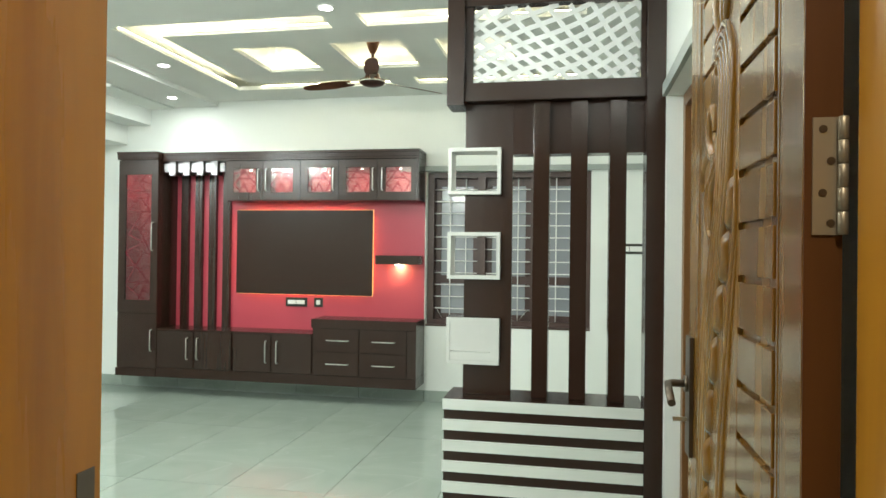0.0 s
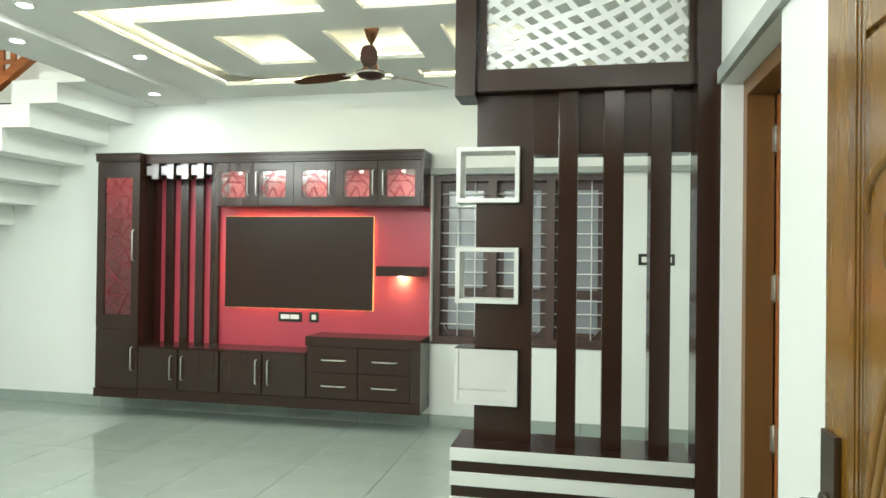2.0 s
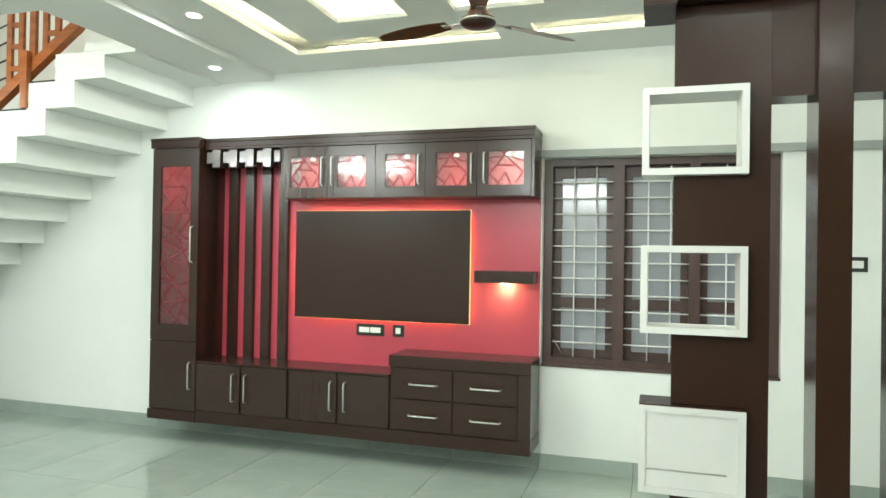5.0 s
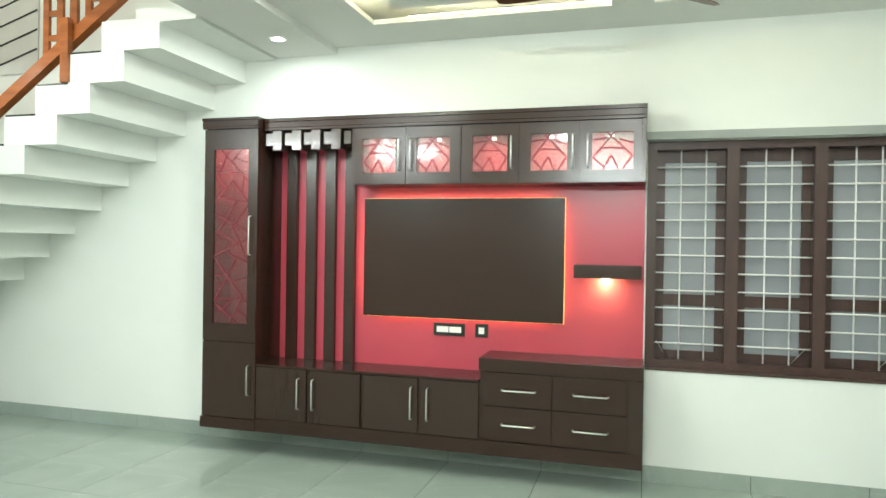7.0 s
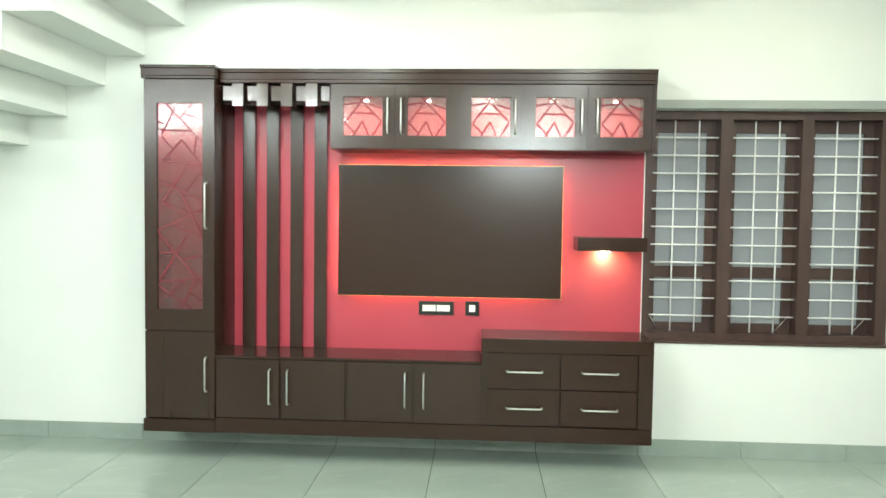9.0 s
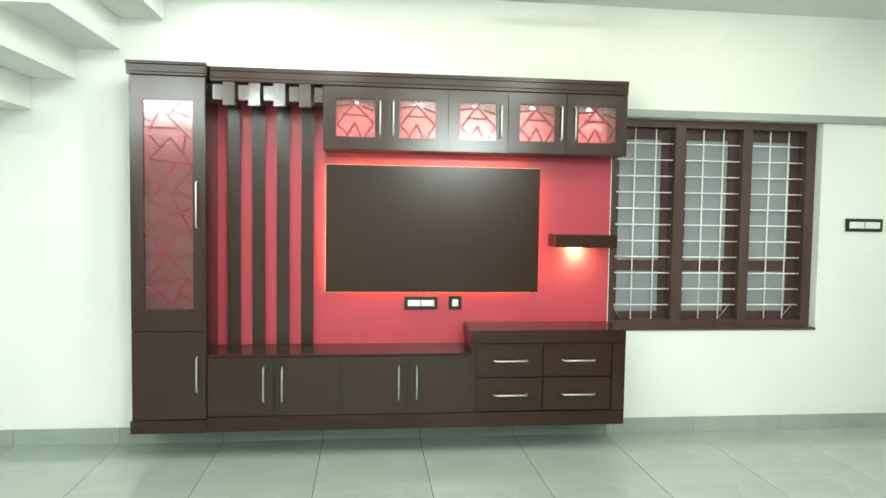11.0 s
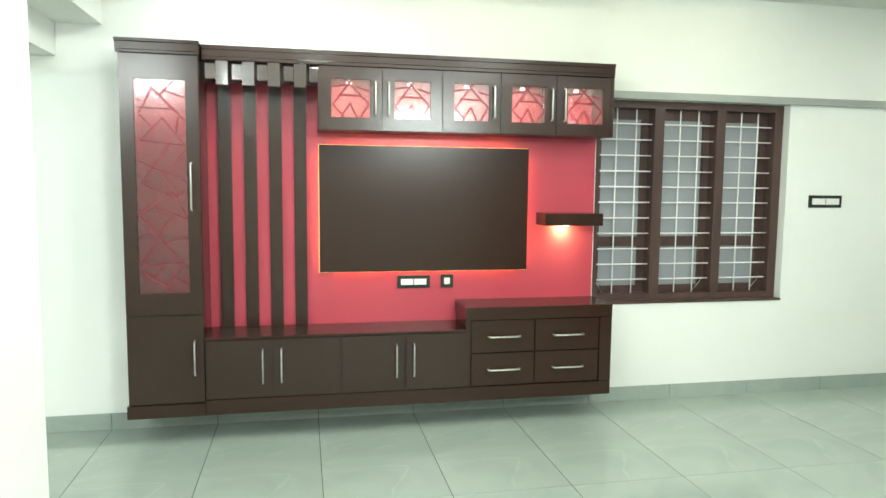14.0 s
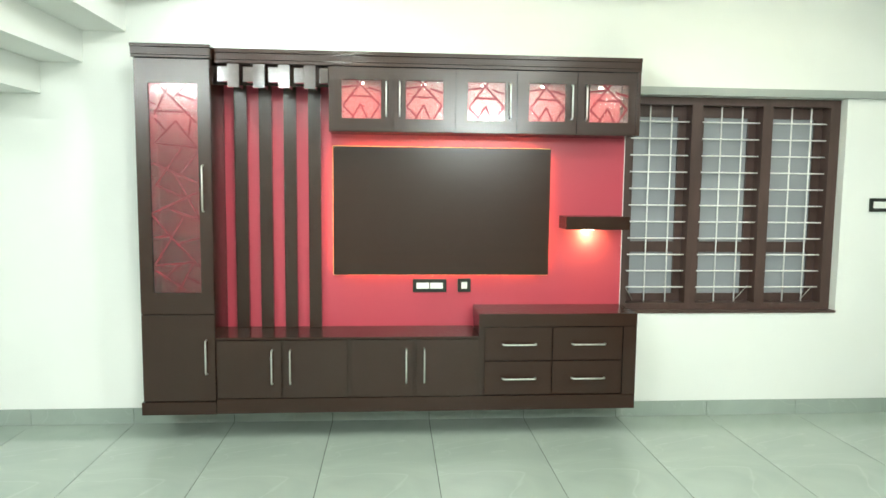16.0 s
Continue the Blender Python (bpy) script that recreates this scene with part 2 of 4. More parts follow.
def slab_with_holes(x0, x1, y0, y1, z0, z1, holes):
    """A flat panel with rectangular holes through it."""
    bm = bmesh.new()
    xs = sorted({x0, x1, *(h[0] for h in holes), *(h[1] for h in holes)})
    ys = sorted({y0, y1, *(h[2] for h in holes), *(h[3] for h in holes)})
    nx, ny = len(xs) - 1, len(ys) - 1

    def solid(i, j):
        if not (0 <= i < nx and 0 <= j < ny):
            return False
        cx, cy = (xs[i] + xs[i + 1]) / 2, (ys[j] + ys[j + 1]) / 2
        return not any(h[0] < cx < h[1] and h[2] < cy < h[3] for h in holes)

    vs = {}

    def v(i, j, k):
        if (i, j, k) not in vs:
            vs[i, j, k] = bm.verts.new((xs[i], ys[j], (z0, z1)[k]))
        return vs[i, j, k]

    for i in range(nx):
        for j in range(ny):
            if not solid(i, j):
                continue
            bm.faces.new((v(i, j, 0), v(i, j + 1, 0), v(i + 1, j + 1, 0), v(i + 1, j, 0)))
            bm.faces.new((v(i, j, 1), v(i + 1, j, 1), v(i + 1, j + 1, 1), v(i, j + 1, 1)))
            if not solid(i - 1, j):
                bm.faces.new((v(i, j, 0), v(i, j, 1), v(i, j + 1, 1), v(i, j + 1, 0)))
            if not solid(i + 1, j):
                bm.faces.new((v(i + 1, j, 0), v(i + 1, j + 1, 0), v(i + 1, j + 1, 1), v(i + 1, j, 1)))
            if not solid(i, j - 1):
                bm.faces.new((v(i, j, 0), v(i + 1, j, 0), v(i + 1, j, 1), v(i, j, 1)))
            if not solid(i, j + 1):
                bm.faces.new((v(i, j + 1, 0), v(i, j + 1, 1), v(i + 1, j + 1, 1), v(i + 1, j + 1, 0)))
    return bm


# structure: walls, ceilings
UP = 5.6
WIN = (-2.046, -0.583, 0.69, 2.08)
structure("wall_north", boxes((WEST - 0.2, WIN[0], NORTH, 7.0, 0, UP), (WIN[1], 2.8, NORTH, 7.0, 0, UP),
                              (WIN[0], WIN[1], NORTH, 7.0, 0, WIN[2]), (WIN[0], WIN[1], NORTH, 7.0, WIN[3], UP)),
          WALL, "cream-white painted plaster wall behind the media unit", "wall")
structure("trim_lintel_band", boxes((-2.3, 2.5, NORTH - 0.03, NORTH - 0.001, 2.08, 2.128)), BAND, "grey plaster band over the window", "trim")
structure("wall_west", boxes((WEST - 0.2, WEST, SOUTH, NORTH, 0, UP)), WALL, "plain cream-white plaster wall at the foot of the stairs", "wall")
DX0, DX1, DH = -1.38, -0.391, 2.15
structure("wall_south", boxes((WEST - 0.2, DX0 - 0.08, 1.30, SOUTH, 0, UP), (DX1 + 0.08, 2.8, 1.30, SOUTH, 0, UP),
                              (DX0 - 0.08, DX1 + 0.08, 1.30, SOUTH, DH + 0.08, UP)), WALL, "cream-white plaster wall around the entrance", "wall")
IY0, IY1, IH = 3.165, 3.935, 2.075
structure("wall_east", boxes((EAST, EAST + 0.16, SOUTH, IY0, 0, CEIL), (EAST, EAST + 0.16, IY1, 4.28, 0, CEIL),
                             (EAST, EAST + 0.16, IY0, IY1, IH, CEIL)), WALL, "cream-white plaster wall with an inner doorway", "wall")
structure("trim_door_band", boxes((EAST - 0.02, EAST - 0.001, IY0 - 0.9, 3.95, IH, IH + 0.055)), BAND, "grey plaster band over the inner doorway", "trim")
structure("wall_side_room", boxes((EAST + 0.16, 2.8, 4.12, 4.28, 0, CEIL), (2.6, 2.8, SOUTH, 4.12, 0, CEIL), (2.6, 2.8, 4.28, NORTH, 0, CEIL)),
          WALL, "plain cream-white plaster walls of the side room", "wall")
structure("column", boxes((-4.96, -4.655, 4.08, 4.372, 0, SLAB)), WALL, "square cream-white plastered column", "column")

HOLES = [(-3.69, -2.255, 4.61, 4.845), (-2.03, -0.66, 4.61, 4.845), (-3.69, -3.47, 4.845, 6.34), (-3.47, -2.255, 6.11, 6.34),
         (-2.03, -0.66, 6.11, 6.34), (-3.13, -2.68, 5.16, 5.81), (-2.40, -1.90, 5.16, 5.81), (-1.66, -1.16, 5.16, 5.81)]
structure("ceiling", slab_with_holes(VOID, 2.8, SOUTH, NORTH, CEIL, CEIL + 0.03, HOLES), CEILING, "white gypsum false ceiling with cove slots", "ceiling")
structure("ceiling_slab", boxes((VOID, 2.8, SOUTH, NORTH, SLAB, SLAB + 0.15)), CEILING, "white upper slab above the cove slots", "ceiling")
structure("ceiling_edge", boxes((VOID - 0.004, VOID, SOUTH, NORTH, CEIL, SLAB + 0.15)), CEILING, "white edge of the floor slab at the stair void", "ceiling")
structure("ceiling_beam", boxes((VOID, -4.12, SOUTH, NORTH, CEIL - 0.045, CEIL - 0.0005)), CEILING, "white plastered beam along the stair void", "ceiling")
structure("ceiling_west", boxes((WEST, VOID - 0.005, SOUTH, 5.205, 2.79, SLAB + 0.15)), CEILING, "plain white ceiling slab beside the stair opening", "ceiling")
structure("ceiling_upper", boxes((WEST - 0.2, 2.8, 1.30, 7.0, UP, UP + 0.1)), CEILING, "plain white ceiling of the upper hall", "ceiling")
ZL = CEIL + 0.0305
for n, (x0, x1, y0, y1) in enumerate(HOLES):
    led = thing("cove_light", ((x0 + x1) / 2, y0, CEIL + 0.03), "warm LED strip hidden on the false ceiling at a cove slot", "light", "cove lights in the ceiling")
    if n == 2:
        runs = [(x0 - 0.03, x0 - 0.016, y0 - 0.2, y1), (x1 + 0.016, x1 + 0.03, y0 + 0.03, y1 - 0.26)]
    else:
        a = x0 + 0.24 if n == 0 else x0
        runs = [(x0, x1, y0 - 0.03, y0 - 0.016), (a, x1, y1 + 0.016, y1 + 0.03)]
    for r in runs:
        part("led_strip", boxes((*r, ZL, ZL + 0.011)), LEDY, led)

# Fixtures for seen downlights and added fill lamps alike.
for x, y, z in [(*p, CEIL) for p in DOWN + [(-0.95, 2.7)]] + [(*p, 2.79) for p in WEST_FILL] + [(-4.32, 4.885, CEIL - 0.045), (-4.34, 6.32, CEIL - 0.045)]:
    d = thing("downlight", (x, y, z), "round white recessed ceiling downlight, seen or added as fill, switched on", "light", "downlights in the ceiling")
    bm = lathe(bmesh.new(), [(0.034, -0.004), (0.050, -0.008), (0.054, -0.004), (0.054, 0.0)], x, y, 32, z)
    part("rim", bm, SWITCH, d)
    part("lens", lathe(bmesh.new(), [(0.034, -0.0085), (0.040, -0.008), (0.040, -0.003)], x, y, 32, z), LENS, d)

# floor of tiles
TW, TL = 0.613, 1.226
TX, TY = -4.503, 6.74
structure("floor_bed", boxes((WEST - 0.2, 2.8, 1.30, 7.0, -0.12, -0.002)), GROUT, "dark grout bed under the floor tiles", "floor")
floor = tagged(new("floor"), "glossy grey marble-look porcelain floor tiles with thin dark joints", "floor", "", "structure")


# stairs
RISE, GO = 0.184, 0.25
st = thing("staircase", (-6.6, 6.3, 0), "white plastered folded-plate staircase climbing along the wall", "stairs")
SY0, SY1 = 5.82, NORTH - 0.001
for k in range(15):
    z = 2.752 - RISE * k
    x1, x0 = -4.592 - GO * k, -5.01 - GO * k
    part("step", boxes((x0, x1, SY0, SY1, max(z, 0.001), z + RISE - 0.001)), WALL, st)
part("step", boxes((-4.8415, -4.592, SY0, SY1, 2.722, 2.7515)), WALL, st)
for k in range(2, 15):
    z = 2.752 + RISE - RISE * k
    x0 = -5.01 - GO * k
    part("tread", boxes((x0 - 0.004, x0 + GO - 0.001, SY0 + 0.012, SY1, z - 0.0005, z + 0.014)), GRANITE, st, "thin dark granite tread")

rl = thing("stair_railing", (-6.0, 5.87, 2.2), "orange-brown varnished wooden stair railing with slatted posts", "railing")


def rail_z(x):
    return 2.97 + (x + 5.033) * 0.69


def sloped(bm, xa, xb, dz0, dz1, y0, y1):
    vs = [bm.verts.new((x, y, rail_z(x) + d)) for x in (xa, xb) for y in (y0, y1) for d in (dz0, dz1)]
    for f in ((0, 1, 3, 2), (4, 6, 7, 5), (0, 4, 5, 1), (2, 3, 7, 6), (0, 2, 6, 4), (1, 5, 7, 3)):
        bm.faces.new([vs[i] for i in f])
    return bm


part("bottom_rail", sloped(bmesh.new(), -8.4, -5.0, 0.0, 0.088, 5.84, 5.90), RAILWOOD, rl)
part("handrail", sloped(bmesh.new(), -8.4, -5.0, 0.87, 0.95, 5.845, 5.905), RAILWOOD, rl)
for q in (0, 1, 4, 5, 8):
    x = -5.422 - 0.327 * q
    for d in (0.0, 0.108):
        za = rail_z(x + d)
        part("baluster", boxes((x + d, x + d + 0.046, 5.858, 5.880, za + 0.085, za + 0.88), bevel=0.002), RAILWOOD, rl)
    for k in range(5):
        z = rail_z(x) + 0.20 + 0.155 * k
        part("rung", boxes((x + 0.0465, x + 0.1075, 5.860, 5.878, z, z + 0.036)), RAILWOOD, rl)
    xp = x - 0.116
    if q not in (0, 4):
        continue
    part("post", boxes((xp, xp + 0.055, 5.856, 5.882, rail_z(xp) + 0.09, rail_z(xp) + 0.90), bevel=0.002), RAILWOOD, rl)
part("newel", boxes((-5.555, -5.495, 5.80, 5.838, 2.395, rail_z(-5.52) + 0.16), bevel=0.003), RAILWOOD, rl)

# patterned glass on the upper wall
us = thing("patterned_screen", (-7.4, NORTH, 2.85), "pale frosted glass panel with thin angular lines on the upper wall", "panel")
part("glass_panel", boxes((-7.95, -6.72, NORTH - 0.012, NORTH - 0.002, 2.75, 4.3)), WHITE, us)
bm = bmesh.new()
for k in range(9):
    z = 2.85 + 0.155 * k
    for xa, za, xb, zb in ((-7.94, z, -7.5, z + 0.11), (-7.5, z + 0.11, -7.1, z - 0.02), (-7.1, z - 0.02, -6.73, z + 0.09), (-7.5, z + 0.11, -7.35, z - 0.06)):
        tube(bm, [(xa, NORTH - 0.013, za), (xb, NORTH - 0.013, zb)], 0.008, 6)
part("line_pattern", bm, GRANITE, us)

# media unit
UX0, UX1, UF = -4.94, -2.05, 6.42
unit = thing("media_unit", (-3.5, 6.6, 0.16), "dark wenge wall-mounted media unit with red back panel", "cabinet")


def bar_handle(name, parent, x, y, z, length, vertical=True, r=0.005):
    h = length / 2
    if vertical:
        pts = [(x, y, z - h), (x, y - 0.024, z - h + 0.004), (x, y - 0.028, z - h + 0.012), (x, y - 0.028, z + h - 0.012), (x, y - 0.024, z + h - 0.004), (x, y, z + h)]
    else:
        pts = [(x - h, y, z), (x - h + 0.004, y - 0.024, z), (x - h + 0.012, y - 0.028, z), (x + h - 0.012, y - 0.028, z), (x + h - 0.004, y - 0.024, z), (x + h, y, z)]
    return part(name, tube(bmesh.new(), pts, r), STEEL, parent, "slim brushed steel bar handle")


def door_panel(name, x0, x1, z0, z1, y=UF, hx=None, hz=None, hl=0.2, parent=None, mt=WENGE):
    d = part(name, boxes((x0 + 0.0015, x1 - 0.0015, y - 0.004, y + 0.014, z0 + 0.0015, z1 - 0.0015), bevel=0.0015), mt, parent or unit)
    if hx is not None:
        bar_handle("handle", d, hx, y - 0.004, hz, hl)
    return d


def shards(bm, x0, x1, z0, z1, y0, y1, lines, w=0.006):
    """Flat bars along lines given in fractions of a pane."""
    for k, (a, b, c, d) in enumerate(lines):
        y0 -= 0.00005
        p = Vector((x0 + a * (x1 - x0), 0, z0 + b * (z1 - z0)))
        q = Vector((x0 + c * (x1 - x0), 0, z0 + d * (z1 - z0)))
        t = (q - p).normalized()
        n = Vector((-t.z, 0, t.x)) * w / 2
        vs = [bm.verts.new((s.x, y, s.z)) for y in (y0, y1) for s in (p - n, q - n, q + n, p + n)]
        for f in ((0, 1, 2, 3), (7, 6, 5, 4), (0, 4, 5, 1), (1, 5, 6, 2), (2, 6, 7, 3), (3, 7, 4, 0)):
            bm.faces.new([vs[i] for i in f])
    bmesh.ops.recalc_face_normals(bm, faces=bm.faces)
    return bm


def glazed_door(name, x0, x1, z0, z1, gx0, gx1, gz0, gz1, lines, y=UF, parent=None, w=0.006, pane=GLASS):
    d = part(name, boxes((x0 + 0.002, gx0, y - 0.006, y + 0.016, z0 + 0.002, z1 - 0.002), (gx1, x1 - 0.002, y - 0.006, y + 0.016, z0 + 0.002, z1 - 0.002),
                         (gx0, gx1, y - 0.006, y + 0.016, z0 + 0.002, gz0), (gx0, gx1, y - 0.006, y + 0.016, gz1, z1 - 0.002)), WENGE, parent or unit)
    g = part("glass", boxes((gx0, gx1, y + 0.006, y + 0.010, gz0, gz1)), pane, d)
    g.visible_shadow = pane != HAZY
    part("pattern", shards(bmesh.new(), gx0, gx1, gz0, gz1, y + 0.003, y + 0.0055, lines, w), REDLINE, d, "red angular line pattern")
    return d


REDLINE = mat("red_line", (0.21, 0.010, 0.022), 0.4)
L_SMALL = [(0.03, 0.33, 0.54, 1.0), (0.36, 1.0, 0.97, 0.37), (0.18, 0.59, 0.79, 0.57), (0.97, 0.37, 0.74, 0.0), (0.03, 0.33, 0.31, 0.05),
           (0.25, 0.0, 0.48, 0.38), (0.48, 0.38, 0.65, 0.0), (0.66, 0.81, 1.0, 0.70), (0.0, 0.80, 0.38, 0.85), (0.31, 0.05, 0.25, 0.0)]

part("side_panel", boxes((UX0, UX0 + 0.018, UF + 0.016, NORTH - 0.002, 0.237, 2.18)), WENGE, unit)
part("side_panel", boxes((-4.548, -4.53, UF + 0.016, NORTH - 0.002, 0.237, 2.18)), WENGE, unit)
part("tower_back", boxes((UX0 + 0.0182, -4.5482, NORTH - 0.02, NORTH - 0.003, 0.237, 2.18)), WENGE, unit)
for z in (0.237, 0.735, 2.16):
    part("tower_board", boxes((UX0 + 0.0182, -4.5482, UF + 0.016, NORTH - 0.0202, z, z + 0.02)), WENGE, unit)
part("red_lining", boxes((UX0 + 0.019, -4.549, NORTH - 0.026, NORTH - 0.021, 0.757, 2.158), (UX0 + 0.0185, UX0 + 0.022, UF + 0.03, NORTH - 0.026, 0.757, 2.158)), RED, unit)
for z in (1.17, 1.52, 1.9):
    part("shelf", boxes((UX0 + 0.023, -4.549, UF + 0.05, NORTH - 0.027, z, z + 0.008)), GLASS, unit, "glass shelf").visible_shadow = False
TL_ = [(0.18, 1.0, 1.0, 0.81), (0.41, 0.99, 0.1, 0.85), (0.78, 1.0, 0.5, 0.93), (0.6, 0.95, 1.0, 0.92), (0.0, 0.915, 0.15, 0.9), (0.1, 0.87, 0.7, 0.868), (0.1, 0.84, 0.35, 0.775), (0.1, 0.72, 0.54, 0.825),
       (0.54, 0.825, 1.0, 0.69), (0.85, 0.835, 0.8, 0.755), (0.1, 0.72, 0.98, 0.70), (0.66, 0.705, 0.1, 0.52), (1.0, 0.685, 0.62, 0.575), (0.05, 0.625, 1.0, 0.53), (0.48, 0.585, 1.0, 0.355)]
TL_ += [(0.1, 0.52, 0.7, 0.46), (0.98, 0.49, 0.0, 0.385), (0.35, 0.41, 1.0, 0.355), (0.0, 0.38, 0.4, 0.27), (0.65, 0.37, 0.4, 0.27), (0.05, 0.27, 0.4, 0.28), (0.4, 0.27, 1.0, 0.12),
        (0.5, 0.24, 1.0, 0.27), (0.4, 0.27, 0.05, 0.14), (0.05, 0.135, 0.85, 0.15), (0.55, 0.14, 0.2, 0.06), (0.85, 0.15, 0.5, 0.0), (0.7, 0.08, 1.0, 0.04), (0.05, 0.11, 0.75, 0.0)]
td = glazed_door("tower_door", UX0, -4.53, 0.75, 2.18, -4.866, -4.60, 0.872, 2.045, TL_, pane=TINTED, w=0.008)
bar_handle("handle", td, -4.577, UF - 0.006, 1.467, 0.26)
area("tower_lamp", ((UX0 - 4.53) / 2, UF + 0.16, 2.15), 0.04, 0.8, (1.0, 0.9, 0.72))
door_panel("tower_lower_door", UX0, -4.53, 0.24, 0.747, hx=-4.579, hz=0.50)
part("tower_plinth", boxes((UX0 - 0.008, -4.528, UF - 0.012, NORTH - 0.002, 0.162, 0.236), bevel=0.003), WENGE_H, unit)
part("tower_crown", boxes((UX0 - 0.008, -4.525, UF - 0.02, NORTH - 0.002, 2.182, 2.196), (UX0 - 0.009, -4.524, UF - 0.021, NORTH - 0.002, 2.197, 2.238),
                          (UX0 - 0.012, -4.521, UF - 0.026, NORTH - 0.002, 2.239, 2.256), bevel=0.002), WENGE_H, unit)
part("crown", boxes((-4.518, -2.0545, 6.470, NORTH - 0.002, 2.171, 2.190), (-4.518, -2.0545, 6.470, NORTH - 0.002, 2.191, 2.228),
                    (-4.518, -2.053, 6.466, NORTH - 0.002, 2.229, 2.252), bevel=0.002), WENGE_H, unit)
part("back_panel", boxes((-4.529, -2.056, NORTH - 0.012, NORTH - 0.002, 0.6, 2.157)), RED, unit, "glossy red back panel")
# upper cabinets
UB = 6.48
EDGE = [-3.884, -3.514, -3.153, -2.793, -2.436, -2.078]
GLZ = [(-3.809, -3.584), (-3.442, -3.225), (-3.082, -2.863), (-2.722, -2.504), (-2.362, -2.127)]
HX = [-3.554, -3.477, -2.837, -2.470, -2.385]
up = part("upper_carcass", boxes((EDGE[0], EDGE[-1], UB + 0.016, NORTH - 0.013, 1.802, 1.818), (EDGE[0], EDGE[-1], UB + 0.016, NORTH - 0.013, 2.154, 2.169),
                                 *[(e - 0.008, e + 0.008, UB + 0.017, NORTH - 0.013, 1.818, 2.154) for e in EDGE[1:-1]],
                                 (EDGE[0], EDGE[0] + 0.016, UB + 0.016, NORTH - 0.013, 1.818, 2.154), (EDGE[-1] - 0.016, EDGE[-1], UB + 0.016, NORTH - 0.013, 1.818, 2.154)), WENGE, unit)
for i in range(5):
    g = GLZ[i]
    d = glazed_door("upper_door", EDGE[i], EDGE[i + 1], 1.803, 2.168, g[0], g[1], 1.877, 2.096, L_SMALL, UB, w=0.010, pane=HAZY)
    bar_handle("handle", d, HX[i], UB - 0.006, 1.990, 0.197)
    cx = (EDGE[i] + EDGE[i + 1]) / 2
    cl = part("cabinet_light", lathe(bmesh.new(), [(0.012, 0.0), (0.014, 0.002), (0.014, 0.055)], cx, UB + 0.13, 20, 2.098), SWITCH, unit)
    part("lens", lathe(bmesh.new(), [(0.010, -0.004), (0.013, -0.002), (0.013, -0.0005)], cx, UB + 0.13, 20, 2.098), LENS, cl)
    area("cabinet_lamp", (cx, UB + 0.13, 2.092), 0.03, 1.0, (1.0, 0.9, 0.72))
part("end_panel", boxes((EDGE[-1] + 0.0005, -2.0565, UB - 0.006, NORTH - 0.002, 1.8025, 2.1705), bevel=0.001), WENGE, unit)
# slat niche
part("niche_header", boxes((-4.53, -3.886, UF + 0.135, UF + 0.15, 2.06, 2.17)), WENGE_H, unit)
BX = [-4.443, -4.301, -4.162, -4.018]
for i, x in enumerate(BX):
    part("block", boxes((x, x + 0.065, UF + 0.03, UF + 0.134, 2.035, 2.165), bevel=0.002), BLOCK, unit)
    part("slat", boxes((-4.464 + 0.1463 * i, -4.390 + 0.1463 * i, 6.693, NORTH - 0.0125, 0.613, 2.16), bevel=0.002), WENGE, unit)
for i in range(5):
    x = BX[i] - 0.057 if i < 4 else BX[3] + 0.086
    part("short_block", boxes((x, x + 0.056 if i < 4 else -3.885, UF + 0.04, UF + 0.134, 2.068, 2.15), bevel=0.002), BLOCK, unit)
# screen panel
tvp = part("screen_panel", boxes((-3.877, -2.535, 6.69, 6.706, 0.942, 1.729), bevel=0.002), WENGE_H, unit, "dark wenge panel for a television")
part("panel_light", boxes((-3.80, -2.62, 6.714, 6.722, 1.705, 1.715), (-3.80, -2.62, 6.714, 6.722, 0.957, 0.967), (-3.863, -3.853, 6.714, 6.722, 0.99, 1.68),
                          (-2.559, -2.549, 6.714, 6.722, 0.99, 1.68)), LEDO, unit, "amber LED strip behind the panel")
# Emissive rim added to imitate the strip's yellow glow round the panel.
part("panel_edge_glow", boxes((-3.8795, -3.8772, 6.7065, 6.716, 0.9395, 1.7315), (-2.5348, -2.5325, 6.7065, 6.716, 0.9395, 1.7315), (-3.877, -2.535, 6.7065, 6.716, 1.7292, 1.7315),
                             (-3.877, -2.535, 6.7065, 6.716, 0.9395, 0.9418)), GLOW, unit, "thin amber rim standing in for LED glow at the panel edge")
part("standoff", boxes((-3.6, -2.8, 6.7125, 6.7325, 1.1, 1.5)), WENGE, unit)
sh = part("shelf", boxes((-2.463, -2.07, 6.545, NORTH - 0.013, 1.238, 1.317), bevel=0.002), WENGE_H, unit, "thick dark floating shelf")
part("shelf_light", lathe(bmesh.new(), [(0.022, -0.006), (0.026, 0.0), (0.026, 0.002)], -2.283, 6.66, 20, 1.236), LENS, unit)
lamp = area("shelf_lamp", (-2.283, 6.668, 1.222), 0.03, 1.5, (0.88, 1.0, 0.34), (40, 0, 0))
# lower cabinets
part("base_carcass", boxes((-4.529, -3.0, UF + 0.015, NORTH - 0.013, 0.236, 0.598), (-3.0, -2.052, UF + 0.015, NORTH - 0.002, 0.236, 0.668)), WENGE, unit)
part("base_plinth", boxes((-4.527, UX1, UF - 0.008, NORTH - 0.002, 0.164, 0.25), bevel=0.002), WENGE_H, unit)
part("base_top", boxes((-4.529, -3.006, UF - 0.006, NORTH - 0.013, 0.599, 0.612), bevel=0.002), WENGE_H, unit)
part("drawer_top", boxes((-3.005, UX1, UF - 0.012, NORTH - 0.002, 0.670, 0.747), bevel=0.003), WENGE_H, unit)
part("side_stile", boxes((-2.130, UX1, UF - 0.008, UF + 0.014, 0.252, 0.668)), WENGE, unit)
